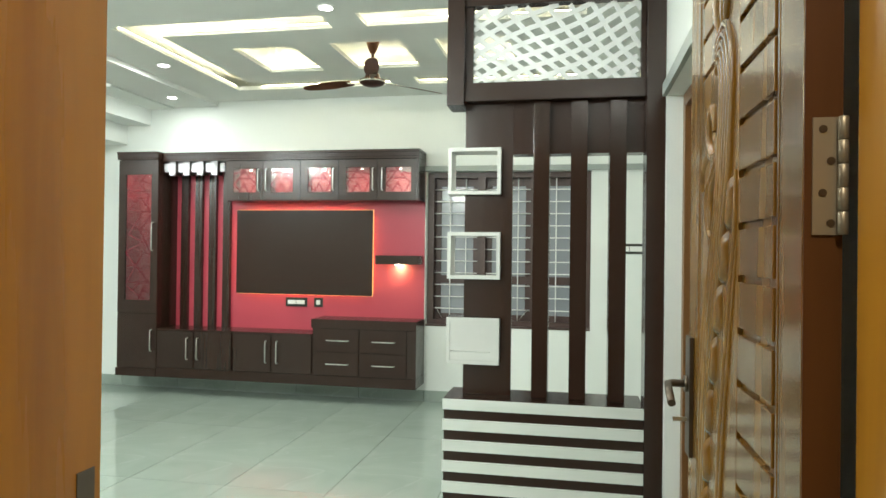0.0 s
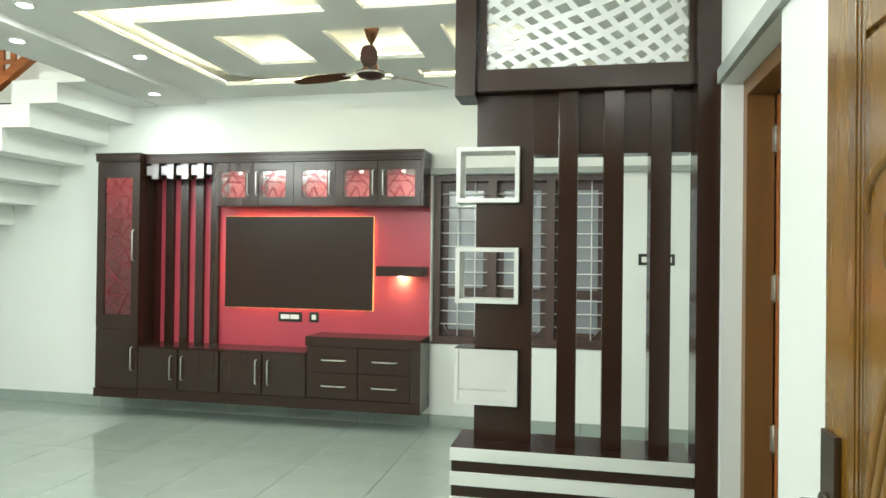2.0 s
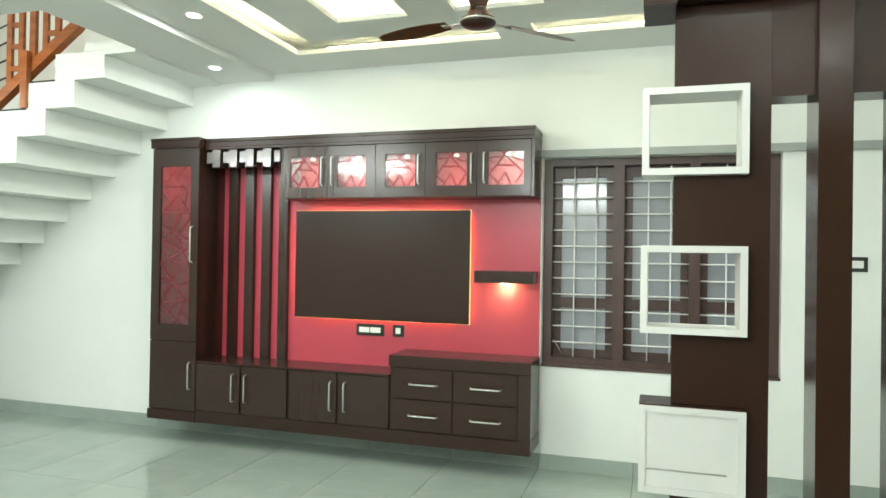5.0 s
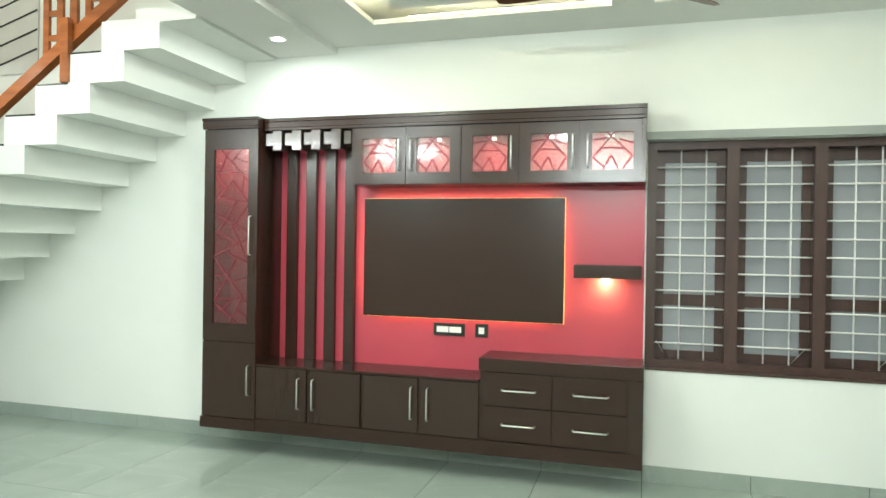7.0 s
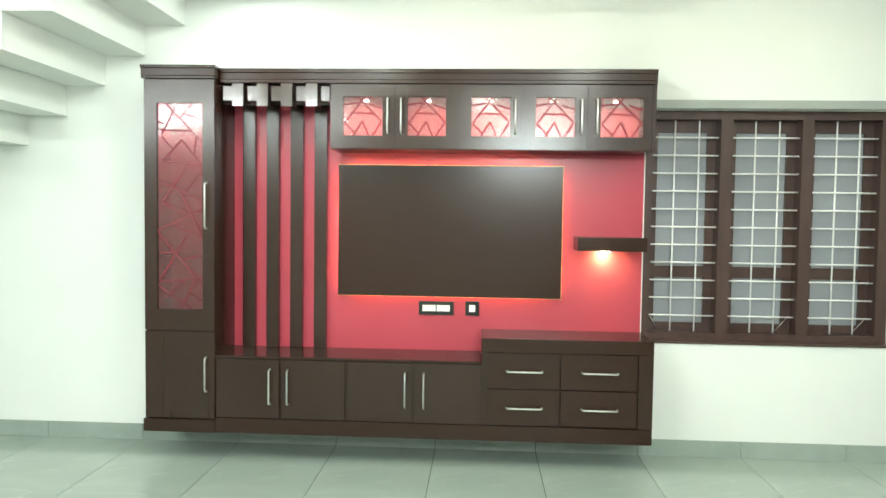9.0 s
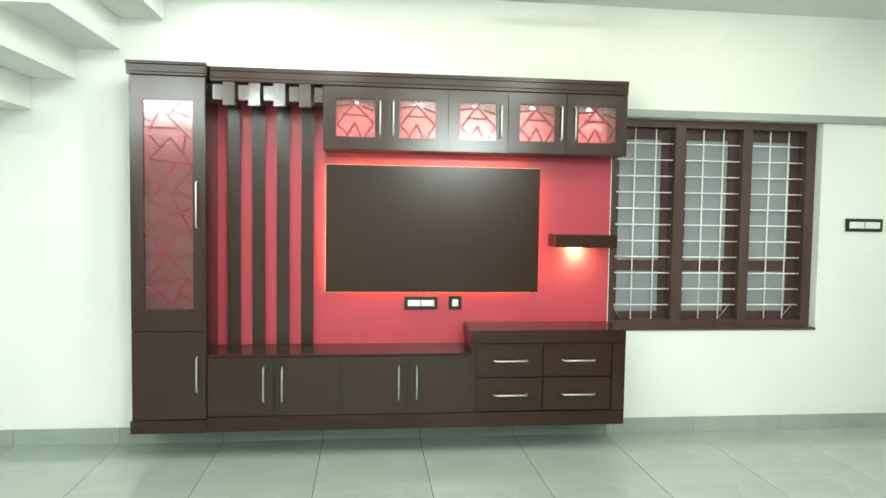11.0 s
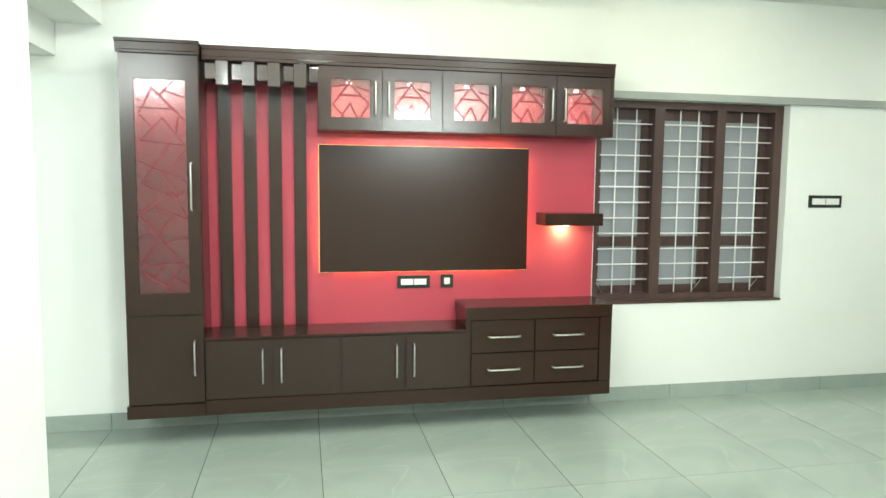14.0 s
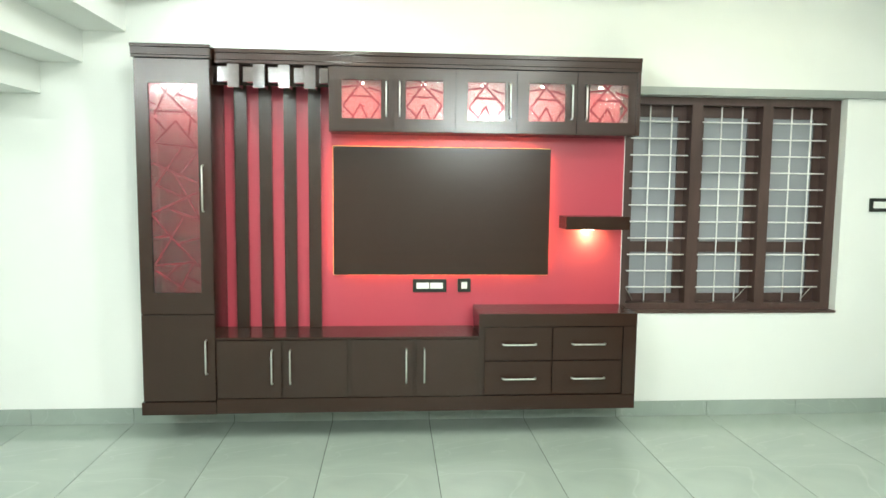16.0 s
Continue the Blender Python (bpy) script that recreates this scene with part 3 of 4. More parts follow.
for x0, x1, hx in ((-4.524, -4.155, -4.209), (-4.144, -3.776, -4.104), (-3.755, -3.392, -3.432), (-3.374, -3.004, -3.326)):
    door_panel("lower_door", x0, x1, 0.252, 0.595, hx=hx, hz=0.438)
for x0, x1 in ((-2.969, -2.564), (-2.560, -2.134)):
    for z0, z1 in ((0.257, 0.460), (0.464, 0.666)):
        d = door_panel("drawer", x0, x1, z0, z1, mt=WENGE_H)
        bar_handle("handle", d, (x0 + x1) / 2 + 0.005, UF - 0.004, z0 + 0.1, 0.2, False)


def switchboard(x0, x1, z0, z1, y, n, group="switchboards"):
    s = thing("switchboard", ((x0 + x1) / 2, y, z0), "black-framed white electrical switch plate on the wall", "switch", group)
    part("frame", boxes((x0, x1, y - 0.010, y, z0, z1), bevel=0.002), BLACK, s)
    w = (x1 - x0 - 0.04) / n
    for i in range(n):
        a = x0 + 0.02 + i * w
        part("module", boxes((a + 0.003, a + w - 0.003, y - 0.014, y - 0.0105, z0 + 0.022, z1 - 0.022), bevel=0.001), SWITCH, s)
    return s


switchboard(-3.387, -3.175, 0.828, 0.910, NORTH - 0.0125, 2)
switchboard(-3.104, -3.021, 0.828, 0.914, NORTH - 0.0125, 1)
switchboard(-0.395, -0.125, 1.355, 1.443, NORTH - 0.0005, 2)

# window
wn = tagged(new("window_1"), "dark brown three-bay window with frosted panes and white steel grille", "window", "", "structure")
FY = 6.81
XM = [(-2.046, -1.988), (-1.587, -1.516), (-1.110, -1.044), (-0.650, -0.585)]
XBAR = [(-1.845, -1.700), (-1.365, -1.224), (-0.886, -0.752)]
part("window_frame", boxes(*[(a, b, FY, FY + 0.0895, WIN[2] + 0.002, WIN[3] - 0.002) for a, b in XM],
                           *[(XM[i][1], XM[i + 1][0], FY, FY + 0.0895, WIN[2] + 0.002, WIN[2] + 0.05) for i in range(3)],
                           *[(XM[i][1], XM[i + 1][0], FY, FY + 0.0895, WIN[3] - 0.05, WIN[3] - 0.002) for i in range(3)]), FRAME, wn)
part("window_sill", boxes((WIN[0] + 0.001, WIN[1] - 0.001, NORTH - 0.01, FY, WIN[2] - 0.006, WIN[2] + 0.008), bevel=0.002), FRAME, wn)
for i in range(3):
    a, b = XM[i][1], XM[i + 1][0]
    part("casement", boxes((a, a + 0.05, 6.90, 6.94, 0.74, 2.03), (b - 0.05, b, 6.90, 6.94, 0.74, 2.03), (a + 0.05, b - 0.05, 6.90, 6.94, 0.74, 0.79),
                           (a + 0.05, b - 0.05, 6.90, 6.94, 1.07, 1.14), (a + 0.05, b - 0.05, 6.90, 6.94, 1.96, 2.03)), FRAME, wn)
    part("pane", boxes((a + 0.05, b - 0.05, 6.92, 6.925, 0.79, 1.07)), FROST, wn)
    part("pane", boxes((a + 0.05, b - 0.05, 6.92, 6.925, 1.14, 1.96)), FROST, wn)
    for x in XBAR[i]:
        part("bar", tube(bmesh.new(), [(x, 6.862, WIN[2] + 0.04), (x, 6.862, WIN[3] - 0.04)], 0.0052, 8), GRILLE, wn)
    for k in range(11):
        z = 0.84 + k * 0.1085
        part("bar", tube(bmesh.new(), [(a - 0.005, 6.85, z), (b + 0.005, 6.85, z)], 0.0052, 8), GRILLE, wn)

for i in range(3):
    a, b = XM[i][1], XM[i + 1][0]
    if i == 0:
        part("stay", tube(bmesh.new(), [(a + 0.01, 6.87, 0.85), (a + 0.07, 6.875, 0.75)], 0.003, 8), STEEL, wn)
    else:
        part("stay", tube(bmesh.new(), [(b - 0.02, 6.87, 0.845), (b - 0.10, 6.875, 0.75)], 0.003, 8), STEEL, wn)

# partition
pt = thing("partition", (-0.85, 4.1, 0), "dark wenge and white slatted partition beside the entrance", "partition")
PF, PY = 4.08, 4.115
part("base", boxes((-1.336, -0.391, 3.985, 4.26, 0.0, 0.618)), WENGE_H, pt)
part("base_cap", boxes((-1.339, -0.391, 3.9715, 4.265, 0.619, 0.633)), WENGE_H, pt)
for k in range(7):
    z1 = 0.6325 - 0.1012 * k
    part("stripe", boxes((-1.3405, -0.391, 3.968 if k == 0 else 3.97, 3.971 if k == 0 else 3.9845, max(z1 - 0.0525, 0.002), z1), bevel=0.0008), STRIPE, pt)
part("stripe_edge", boxes((-1.3405, -0.391, 3.9715, 3.9845, 0.58, 0.618)), STRIPE, pt)
part("post", boxes((-0.3895, EAST - 0.0005, 3.975, 4.15, 0, CEIL - 0.001), bevel=0.002), FIN, pt)
SX0, SX1, BXR = -1.265, -1.0235, -1.0795
BZ = [(1.640, 1.875), (1.214, 1.450), (0.786, 1.020)]
sp = [(SX0, SX1, PY, PY + 0.03, 0.634, BZ[2][0] - 0.001), (SX0, SX1, PY, PY + 0.03, BZ[2][1] + 0.004, BZ[1][0] - 0.001),
      (SX0, SX1, PY, PY + 0.03, BZ[1][1] + 0.001, BZ[0][0] - 0.001), (SX0, SX1, PY, PY + 0.03, BZ[0][1] + 0.001, 2.16)]
sp += [(BXR + 0.001, SX1, PY, PY + 0.03, a - 0.001, b + (0.004 if b < 1.1 else 0.001)) for a, b in BZ]
part("side_panel", boxes(*sp), WENGE, pt)
part("header_panel", boxes((SX1 + 0.0005, -0.3898, PY, PY + 0.10, 1.843, 2.16)), WENGE_H, pt)
for x0, x1 in ((-0.919, -0.840), (-0.737, -0.656), (-0.551, -0.471)):
    part("slat", boxes((x0, x1, 4.085, 4.232, 0.634, 2.1015), bevel=0.002), FIN, pt)
for k, (z0, z1) in enumerate(BZ):
    b = part("box_shelf", boxes((-1.347, BXR, PF, PF + 0.13, z0, z0 + 0.018), (-1.347, BXR, PF, PF + 0.13, z1 - 0.018, z1), (-1.347, -1.329, PF, PF + 0.13, z0 + 0.018, z1 - 0.018),
                                (BXR - 0.018, BXR, PF, PF + 0.13, z0 + 0.018, z1 - 0.018)), WHITE, pt, "white box shelf with a dark top" if k == 2 else "open white box shelf")
    if k == 2:
        part("front", boxes((-1.3287, BXR - 0.0183, PF + 0.0035, PF + 0.016, z0 + 0.0183, z0 + 0.062), (-1.3287, BXR - 0.0183, PF + 0.0035, PF + 0.016, z0 + 0.066, z1 - 0.0183),
                            (-1.3287, -1.326, PF + 0.0035, PF + 0.016, z0 + 0.062, z0 + 0.066), (BXR - 0.045, BXR - 0.0183, PF + 0.0035, PF + 0.016, z0 + 0.062, z0 + 0.066)), WHITE, b)
        part("top", boxes((-1.347, BXR, PF + 0.002, PF + 0.13, z1 + 0.0005, z1 + 0.003)), WENGE_H, b)
TX1 = -0.3898
tf = part("top_frame", boxes((-1.347, -1.262, 4.02, 4.19, 2.078, CEIL - 0.001), (-1.2619, TX1, 4.045, 4.105, 2.102, 2.192), (-1.2619, TX1, 4.045, 4.105, 2.575, CEIL - 0.001),
                             (-1.2619, -1.222, 4.06, 4.105, 2.192, 2.575), (-0.412, TX1, 4.06, 4.105, 2.192, 2.575), bevel=0.001), WENGE, pt)
bm = bmesh.new()
x0, x1, z0, z1 = -1.2215, -0.4125, 2.1925, 2.5745
random.seed(4)


def strip(bm, pts, w, y0, y1):
    """A flat cut strip along points (x, z), kept inside the frame."""
    for p, q in zip(pts, pts[1:]):
        if min(p[0], q[0]) < x0 or max(p[0], q[0]) > x1 or min(p[1], q[1]) < z0 or max(p[1], q[1]) > z1:
            continue
        t = (Vector(q) - Vector(p)).normalized()
        n = Vector((-t.y, t.x)) * w
        vs = [bm.verts.new((c.x, y, c.y)) for y in (y0, y1) for c in (Vector(p) - n, Vector(q) - n, Vector(q) + n, Vector(p) + n)]
        for f in ((0, 1, 2, 3), (7, 6, 5, 4), (0, 4, 5, 1), (2, 6, 7, 3)):
            bm.faces.new([vs[i] for i in f])


for i in range(-6, 7):
    pts = [(x0 + 0.0135 * k, z0 + 0.066 * i + 0.0135 * k * 0.46 + 0.020 * math.sin(0.0135 * k * 8.0 + 0.4)) for k in range(60)]
    strip(bm, pts, 0.0125, 4.0740, 4.0872)
for i in range(0, 18):
    pts = [(x0 + 0.078 * i - 0.0066 * k * (1.50 - 0.065 * i) + 0.018 * math.sin(0.0066 * k * 12.0 + 0.25 * i), z0 + 0.0066 * k) for k in range(58)]
    strip(bm, pts, 0.0120, 4.0745, 4.0868)
part("lattice", bm, LATTICE, pt, "white cut lattice of crossing curved strips")

# doors
fd = tagged(new("door_1"), "carved varnished teak entrance door, standing open", "door", "", "structure")
part("door_frame", boxes((DX0 - 0.08, DX0, 1.28, SOUTH + 0.01, 0, DH + 0.08), (DX1, DX1 + 0.08, 1.28, SOUTH - 0.02, 0, DH + 0.08), (DX0, DX1, 1.28, SOUTH + 0.01, DH, DH + 0.08), bevel=0.003), TEAK_D, fd)
LX0, LX1, LY0, LY1 = -0.43, -0.395, 1.5625, 2.395
leaf = part("leaf", boxes((LX0, LX1, LY0 + 0.0025, LY1, 0.01, 2.12), bevel=0.002), TEAK, fd)
# Hinge edge in a darker tone than the leaf.
part("edge_strip", boxes((LX0 - 0.0075, LX1, LY0, LY0 + 0.002, 0.01, 2.12)), EDGEWOOD, leaf, "thin darker strip on the hinge edge")
PX = LX0 - 0.0083
FZ0, FZ1 = 0.16, 2.0
FR, FL = 1.69, 2.245


def raised(name, y0, y1, z0, z1, depth=0.008, bevel=0.002):
    return part(name, boxes((LX0 - depth, LX0 - 0.0003, y0, y1, z0, z1), bevel=bevel), TEAK, leaf)


raised("stile", LY0 + 0.0025, 1.652, 0.012, 2.118)
raised("stile", 2.277, LY1 - 0.001, 0.012, 2.118)
raised("cross_rail", 1.6535, 2.2755, 2.032, 2.118)
raised("cross_rail", 1.6535, 2.2755, 0.012, 0.13)
for y in (1.656, 1.671, FL + 0.005, FL + 0.020):
    raised("moulding", y, y + 0.011, 0.134, 2.028, 0.0065)
raised("carved_field", 1.900, 2.072, FZ0, FZ1, bevel=0.001)
ZR = [1.740 - 0.0870 * k for k in range(-3, 19)]
for za, zb in zip(ZR[1:], ZR):
    raised("raised_panel", FR, 1.8995, max(za + 0.006, FZ0), min(zb - 0.006, FZ1))
ZLEFT = [2.006, 1.964, 1.884, 1.804, 1.724, 0.154]
for za, zb in zip(ZLEFT[1:], ZLEFT):
    raised("raised_panel", 2.0725, FL, za + 0.006, zb - 0.006)


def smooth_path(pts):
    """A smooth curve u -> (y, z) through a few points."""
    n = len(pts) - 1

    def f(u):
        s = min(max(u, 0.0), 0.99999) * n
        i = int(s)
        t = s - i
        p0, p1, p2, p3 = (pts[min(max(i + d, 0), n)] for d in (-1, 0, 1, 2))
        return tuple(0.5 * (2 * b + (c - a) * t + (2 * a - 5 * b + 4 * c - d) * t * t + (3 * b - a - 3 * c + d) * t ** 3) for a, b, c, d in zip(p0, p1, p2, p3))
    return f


def carve(bm, f, n, r, u0=0.0, u1=1.0, flat=0.55, taper=0.65):
    """A rounded carved rib along a curve (y, z) = f(u), thinning to its tips."""
    rings = []
    for i in range(n + 1):
        u = u0 + (u1 - u0) * i / n
        y, z = f(u)
        y2, z2 = f(u + 0.002)
        if (y2, z2) == (y, z):
            y, z = f(u - 0.002)
        t = Vector((y2 - y, z2 - z)).normalized()
        nrm = Vector((-t.y, t.x))
        w = r * (1 - taper + taper * math.sin(math.pi * (0.06 + 0.88 * i / n)) ** 0.6)
        y, z = f(u)
        rings.append([bm.verts.new((PX + 0.0005 - math.sin(math.pi * k / 6) * w * flat, y + nrm.x * w * math.cos(math.pi * k / 6), z + nrm.y * w * math.cos(math.pi * k / 6))) for k in range(7)])
    for a, b in zip(rings, rings[1:]):
        for k in range(6):
            bm.faces.new((a[k], a[k + 1], b[k + 1], b[k])).smooth = True
    bmesh.ops.recalc_face_normals(bm, faces=bm.faces)
    return bm


# Stems, scrolls and leaves follow points traced from the camera's view, rounded.
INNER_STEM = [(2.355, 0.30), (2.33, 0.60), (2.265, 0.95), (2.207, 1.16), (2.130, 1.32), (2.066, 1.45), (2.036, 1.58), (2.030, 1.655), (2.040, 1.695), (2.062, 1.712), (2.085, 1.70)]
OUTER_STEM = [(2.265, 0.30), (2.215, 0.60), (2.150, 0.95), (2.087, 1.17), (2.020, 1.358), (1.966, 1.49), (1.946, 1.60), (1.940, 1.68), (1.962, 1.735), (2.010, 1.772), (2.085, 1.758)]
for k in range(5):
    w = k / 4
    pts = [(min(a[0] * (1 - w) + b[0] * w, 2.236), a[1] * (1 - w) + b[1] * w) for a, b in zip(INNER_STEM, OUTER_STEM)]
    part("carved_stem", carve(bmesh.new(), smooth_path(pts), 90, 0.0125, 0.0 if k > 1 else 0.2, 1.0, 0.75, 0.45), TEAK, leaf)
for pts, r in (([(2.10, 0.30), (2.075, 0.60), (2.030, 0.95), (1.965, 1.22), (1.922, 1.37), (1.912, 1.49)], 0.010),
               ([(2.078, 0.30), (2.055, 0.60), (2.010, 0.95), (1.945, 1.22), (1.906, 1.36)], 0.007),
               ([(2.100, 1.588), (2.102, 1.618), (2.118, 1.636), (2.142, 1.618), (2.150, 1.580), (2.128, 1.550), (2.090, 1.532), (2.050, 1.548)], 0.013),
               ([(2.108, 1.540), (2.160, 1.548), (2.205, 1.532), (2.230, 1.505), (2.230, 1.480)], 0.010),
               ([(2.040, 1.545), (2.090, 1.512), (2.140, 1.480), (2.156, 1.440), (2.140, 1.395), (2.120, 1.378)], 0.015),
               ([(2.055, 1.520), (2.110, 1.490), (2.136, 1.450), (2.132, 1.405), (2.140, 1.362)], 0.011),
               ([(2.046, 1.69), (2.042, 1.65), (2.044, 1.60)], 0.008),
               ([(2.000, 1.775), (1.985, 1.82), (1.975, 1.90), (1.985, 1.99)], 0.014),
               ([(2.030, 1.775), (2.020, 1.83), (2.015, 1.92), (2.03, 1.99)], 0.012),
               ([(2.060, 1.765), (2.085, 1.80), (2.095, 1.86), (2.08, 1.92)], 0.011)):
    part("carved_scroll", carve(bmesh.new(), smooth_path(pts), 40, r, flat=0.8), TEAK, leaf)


def leaf_shape(bm, y, z, lean, length, width):
    """A pointed leaf with a raised midrib and one side lobe."""
    outline = [(0, -0.5), (0.30, -0.36), (0.48, -0.12), (0.44, 0.10), (0.62, 0.26), (0.30, 0.24), (0.16, 0.44), (-0.05, 0.56), (-0.16, 0.32), (-0.42, 0.10), (-0.46, -0.12), (-0.30, -0.36)]
    c, q = math.cos(lean), math.sin(lean)

    def at(u, v, h):
        a, b = u * width, v * length
        return bm.verts.new((PX - h, y + a * c - b * q, z + a * q + b * c))
    low = [at(u, v, -0.0005) for u, v in outline]
    mid = [at(u * 0.8, v * 0.85, 0.0075) for u, v in outline]
    ribs = [at(u * 0.08, v * 0.7, 0.011) for u, v in outline]
    n = len(outline)
    for a, b in ((low, mid), (mid, ribs)):
        for k in range(n):
            bm.faces.new((a[k], a[(k + 1) % n], b[(k + 1) % n], b[k])).smooth = True
    bm.faces.new(ribs)
    bmesh.ops.recalc_face_normals(bm, faces=bm.faces)
    return bm


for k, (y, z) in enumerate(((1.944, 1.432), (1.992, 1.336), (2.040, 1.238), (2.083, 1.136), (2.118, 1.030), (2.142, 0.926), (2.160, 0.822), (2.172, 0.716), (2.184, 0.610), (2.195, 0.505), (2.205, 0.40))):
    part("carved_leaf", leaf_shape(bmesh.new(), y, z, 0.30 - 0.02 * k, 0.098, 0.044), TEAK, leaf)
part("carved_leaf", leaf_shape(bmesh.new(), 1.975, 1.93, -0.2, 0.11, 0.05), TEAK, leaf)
pl = part("lock_plate", boxes((LX0 - 0.018, LX0 - 0.0085, 2.322, 2.382, 0.88, 1.155), bevel=0.002), DARKMETAL, leaf, "dark bronze lock plate")
part("lever", tube(bmesh.new(), [(LX0 - 0.018, 2.352, 1.045), (LX0 - 0.052, 2.352, 1.045), (LX0 - 0.062, 2.345, 1.044), (LX0 - 0.064, 2.31, 1.035), (LX0 - 0.064, 2.262, 1.016)], 0.009, 12), DARKMETAL, pl, "bronze lever handle")
part("rose", tube(bmesh.new(), [(LX0 - 0.018, 2.352, 1.045), (LX0 - 0.025, 2.352, 1.045)], 0.019, 16), DARKMETAL, pl)
part("key", boxes((LX0 - 0.05, LX0 - 0.018, 2.351, 2.354, 0.957, 0.967)), STEEL, pl)
for z in (0.35, 1.4385, 1.92):
    h = part("hinge", boxes((LX0 + 0.001, LX1 - 0.001, LY0 - 0.003, LY0 - 0.0003, z - 0.070, z + 0.070)), BRASS, fd, "large brushed metal butt hinge")
    for q in range(5):
        part("knuckle", lathe(bmesh.new(), [(0.005, 0.0), (0.006, 0.001), (0.006, 0.0265), (0.005, 0.0275)], LX1 - 0.003, LY0 - 0.0095, 16, z - 0.070 + q * 0.028), BRASS, h)
    for q, zz in enumerate((-0.056, -0.02, 0.018, 0.056)):
        x = LX0 + (0.012 if q % 2 else 0.021)
        part("screw", tube(bmesh.new(), [(x, LY0 - 0.003, z + zz), (x, LY0 - 0.0042, z + zz)], 0.0048, 14), DARKMETAL, h)
for z in (0.96, 0.78):
    part("strike_plate", boxes((DX0 + 0.0003, DX0 + 0.002, 1.51, 1.545, z - 0.09, z + 0.07)), DARKMETAL, fd, "dark metal strike plate")
dd = tagged(new("door_2"), "orange-brown wooden inner door standing open in its frame", "door", "", "structure")
part("door_frame", boxes((EAST + 0.07, EAST + 0.165, IY1 - 0.06, IY1 - 0.001, 0, IH), (EAST + 0.07, EAST + 0.165, IY0 + 0.001, IY0 + 0.06, 0, IH),
                         (EAST + 0.07, EAST + 0.165, IY0 + 0.06, IY1 - 0.06, IH - 0.06, IH - 0.001), bevel=0.002), INNER, dd)
part("leaf", boxes((EAST + 0.17, EAST + 0.9, IY1 - 0.10, IY1 - 0.062, 0.01, IH - 0.065), bevel=0.002), RAILWOOD, dd)
for z in (0.77, 1.31, 1.85):
    h = part("hinge", boxes((EAST + 0.156, EAST + 0.1645, IY1 - 0.0625, IY1 - 0.0603, z - 0.045, z + 0.045), (EAST + 0.1705, EAST + 0.185, IY1 - 0.1025, IY1 - 0.1003, z - 0.045, z + 0.045)), HINGE, dd, "steel butt hinge")
    part("pin", lathe(bmesh.new(), [(0.006, -0.05), (0.006, 0.05)], EAST + 0.168, IY1 - 0.068, 12, z), HINGE, h)

for x, z, w, p in BATTENS:
    tb = thing("tube_light", (x, SOUTH, z), "slim cool-white LED tube light on the wall, assumed from reflections", "light", "tube lights on the wall")
    part("housing", boxes((x - 0.5 * w, x + 0.5 * w, SOUTH + 0.0005, SOUTH + 0.03, z - 0.022, z + 0.022), bevel=0.004), SWITCH, tb)
    part("tube", tube(bmesh.new(), [(x - 0.47 * w, SOUTH + 0.045, z), (x + 0.47 * w, SOUTH + 0.045, z)], 0.013, 12), LENS, tb)

# ceiling fan
fan = thing("ceiling_fan", (-2.168, 5.43, SLAB), "brown and bronze three-bladed ceiling fan", "fan")
FX, FYY, FZ = -2.168, 5.43, SLAB
part("hanger", lathe(bmesh.new(), [(0.012, -0.0005), (0.012, -0.05)], FX, FYY, 16, FZ), BRONZE, fan)
part("canopy", lathe(bmesh.new(), [(0.030, -0.046), (0.048, -0.048), (0.050, -0.054), (0.043, -0.075), (0.034, -0.105), (0.020, -0.135), (0.015, -0.143)], FX, FYY, 28, FZ), BRONZE, fan)
part("rod", lathe(bmesh.new(), [(0.010, -0.1435), (0.010, -0.248)], FX, FYY, 16, FZ), BRONZE, fan)
part("motor", lathe(bmesh.new(), [(0.013, -0.243), (0.020, -0.250), (0.038, -0.272), (0.052, -0.297), (0.059, -0.322), (0.070, -0.330), (0.091, -0.334), (0.093, -0.340)], FX, FYY, 36, FZ), BRONZE, fan)
part("rim", lathe(bmesh.new(), [(0.0925, -0.3405), (0.096, -0.342), (0.096, -0.347), (0.092, -0.350)], FX, FYY, 36, FZ), STEEL, fan, "thin pale metal rim")
part("bowl", lathe(bmesh.new(), [(0.091, -0.3503), (0.086, -0.358), (0.070, -0.368), (0.045, -0.376), (0.015, -0.380)], FX, FYY, 36, FZ), BOWL, fan, "dark brown lower cover")
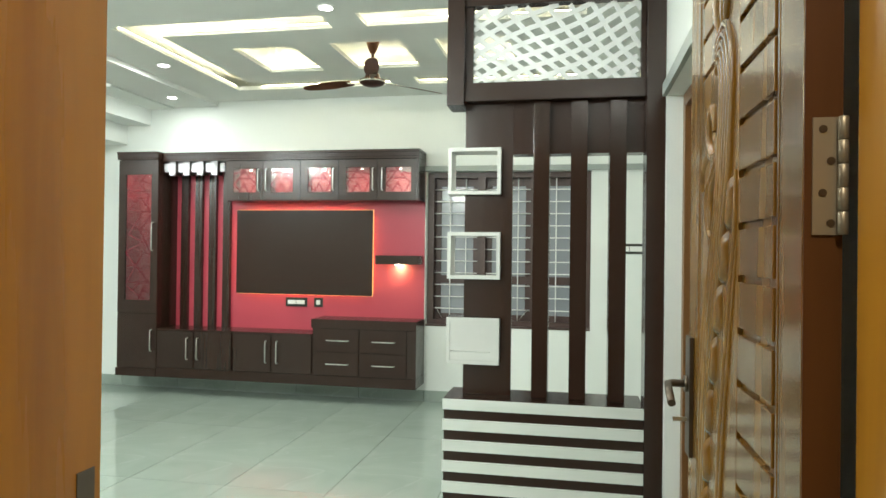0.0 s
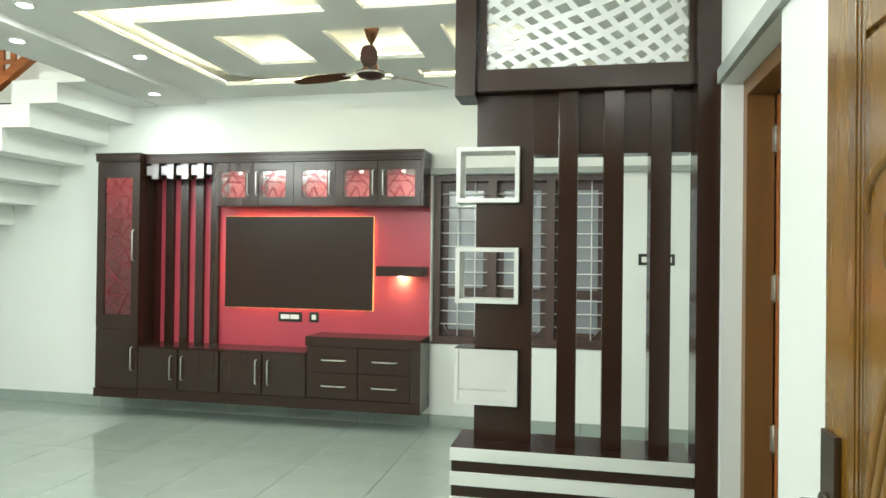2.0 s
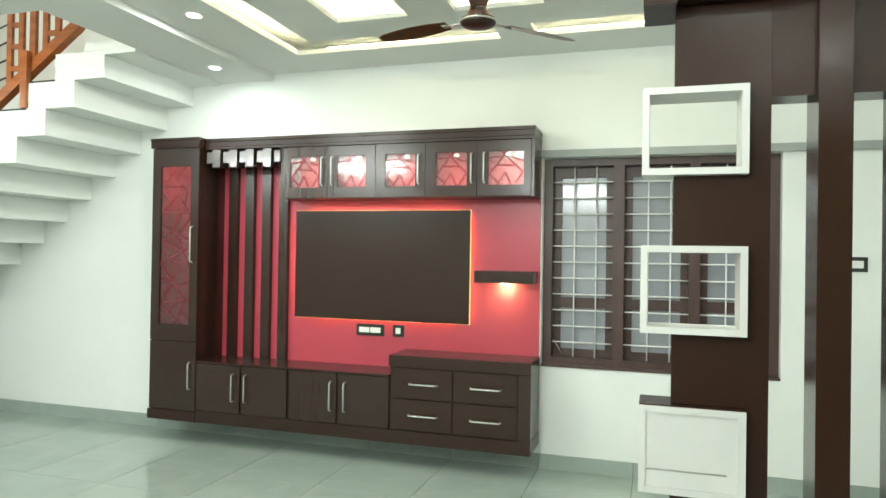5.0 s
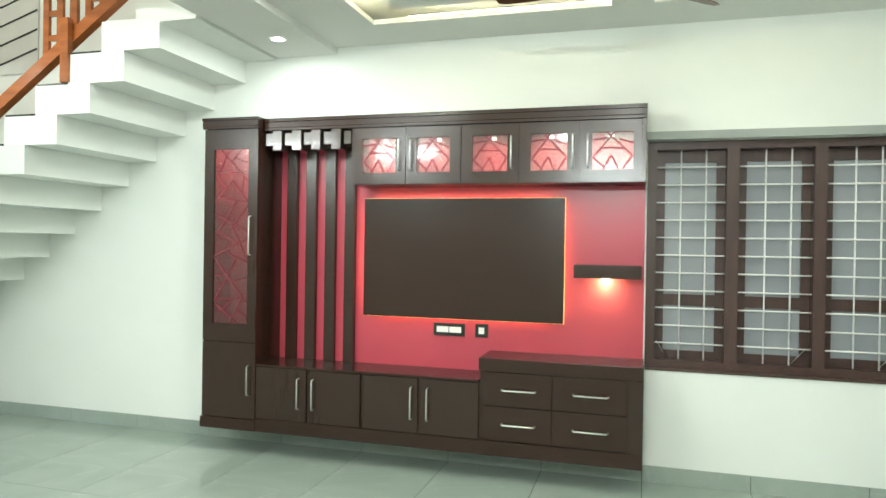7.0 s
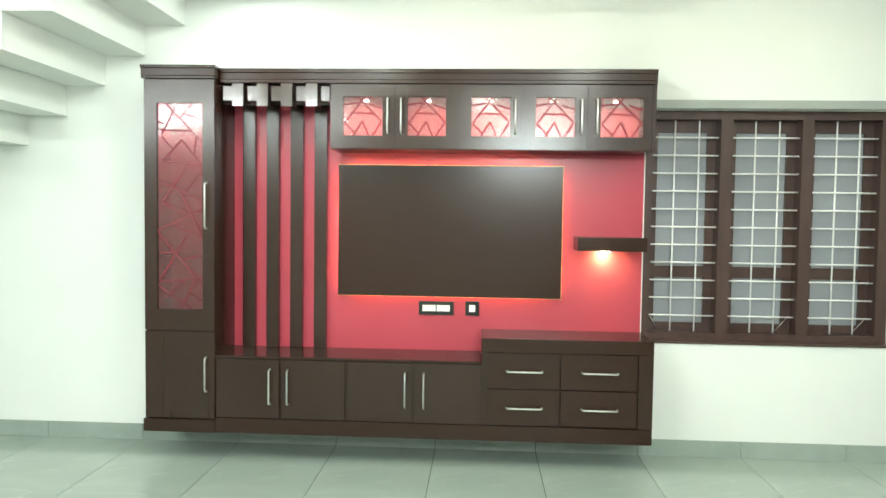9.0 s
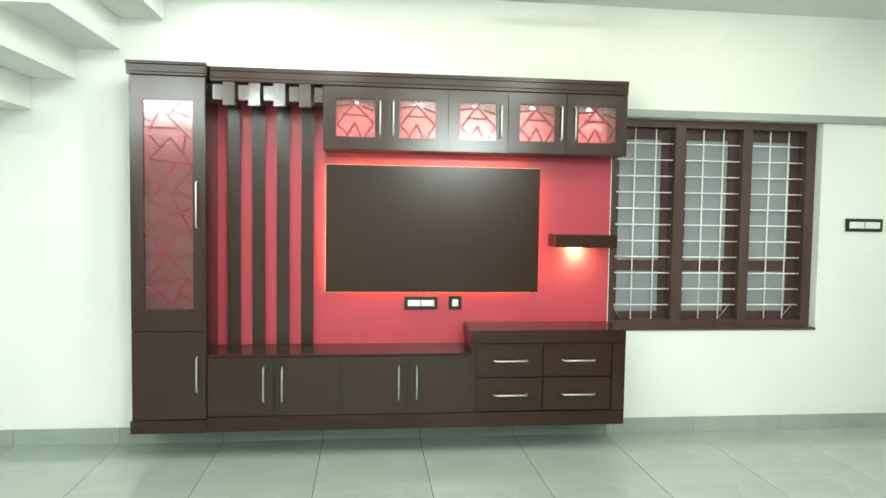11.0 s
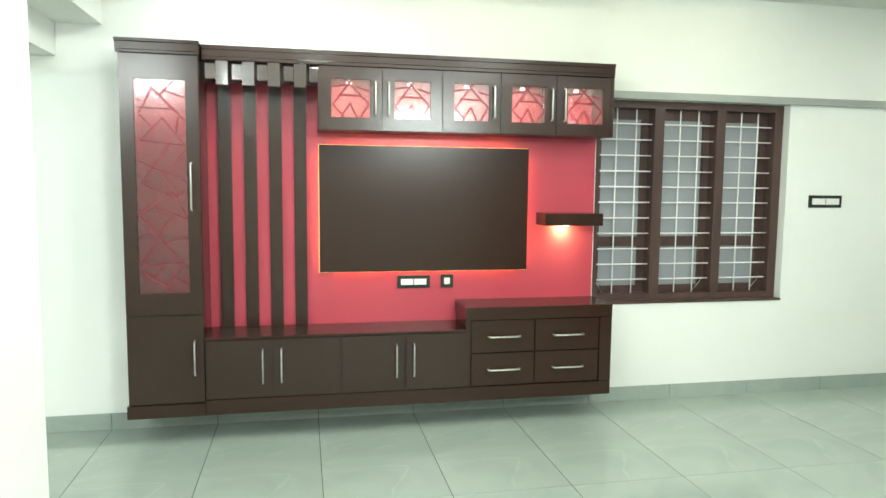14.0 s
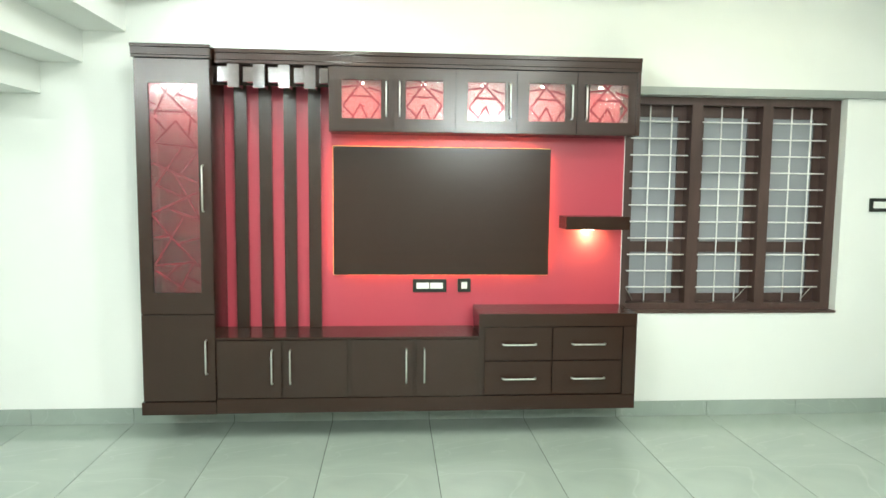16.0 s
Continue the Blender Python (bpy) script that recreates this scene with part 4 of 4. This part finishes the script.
for k in range(3):
    a = radians(46 + 120 * k)
    turn = Matrix.Translation((FX, FYY, FZ - 0.337)) @ Matrix.Rotation(a, 4, "Z")
    bm = bmesh.new()
    ring = []
    for i in range(13):
        u = i / 12
        r = 0.17 + 0.43 * u
        w = 0.034 + 0.018 * math.sin(math.pi * min(u * 1.1, 1.0)) - (0.018 if i == 12 else 0.0)
        ring.append([bm.verts.new((r, y, z + y * 0.22 - 0.004 * u)) for y, z in ((-w, -0.0015), (w, -0.0015), (w, 0.0015), (-w, 0.0015))])
    for p, q in zip(ring, ring[1:]):
        for j in range(4):
            bm.faces.new((p[j], p[(j + 1) % 4], q[(j + 1) % 4], q[j]))
    bm.faces.new(ring[0][::-1])
    bm.faces.new(ring[-1])
    bmesh.ops.recalc_face_normals(bm, faces=bm.faces)
    bmesh.ops.transform(bm, matrix=turn, verts=bm.verts)
    blade = part("blade", bm, BRONZE, fan)
    bm = boxes((0.060, 0.20, -0.014, 0.014, -0.0055, -0.0045 + 0.003), (0.165, 0.20, -0.028, 0.028, -0.0055, -0.002), bevel=0.001)
    bmesh.ops.transform(bm, matrix=turn, verts=bm.verts)
    part("bracket", bm, STEEL, blade)

# porch
structure("porch_floor", boxes((-4, 2.8, -2.2, 1.30, -0.12, -0.004)), GROUT, "plain dark porch floor outside the entrance", "floor")
structure("porch_ceiling", boxes((-4, 2.8, -2.2, 1.30, 2.8, 2.9)), CEILING, "plain white porch ceiling", "ceiling")
structure("porch_wall", boxes((-4.1, -4, -2.2, 1.30, -0.12, 2.9), (2.8, 2.9, -2.2, 1.30, -0.12, 2.9), (-4.1, 2.9, -2.3, -2.2, -0.12, 2.9)), WALL, "plain plaster porch walls", "wall")

# tiles and baseboards, piece by piece
nx0 = int((TX - WEST) / TW) + 1


def tile_mesh(w, l):
    bm = boxes((0.0018, w - 0.0018, 0.0013, l - 0.0013, -0.01, 0.0))
    me = bpy.data.meshes.new("tile")
    bm.to_mesh(me)
    bm.free()
    me.materials.append(TILE)
    return me


full = tile_mesh(TW, TL)
for i in range(-nx0, 12):
    x = TX + i * TW
    if x > 2.6:
        break
    y = TY - TL
    while y > SOUTH - TL:
        if x + TW > WEST - 0.3:
            o = new("tile", full)
            o.parent = floor
            o.location = (x, y, 0)
        y -= TL
bb = tagged(new("baseboard"), "grey porcelain tile skirting with thin joints", "trim", "", "structure")


def skirting(xa, xb, y, h=0.10):
    n0 = math.floor((xa - TX) / TW)
    x = TX + n0 * TW
    while x < xb:
        a, b = max(x + 0.0015, xa), min(x + TW - 0.0015, xb)
        if b - a > 0.02:
            part("skirting_tile", boxes((a, b, y - 0.012, y - 0.0062, 0.0005, h), bevel=0.0006), TILE, bb)
        x += TW


part("joint_filler", boxes((WEST, UX0, NORTH - 0.006, NORTH - 0.0005, 0.0005, 0.097), (UX0, 2.6, NORTH - 0.006, NORTH - 0.0005, 0.0005, 0.097)), GROUT, bb)
skirting(WEST, 2.6, NORTH)
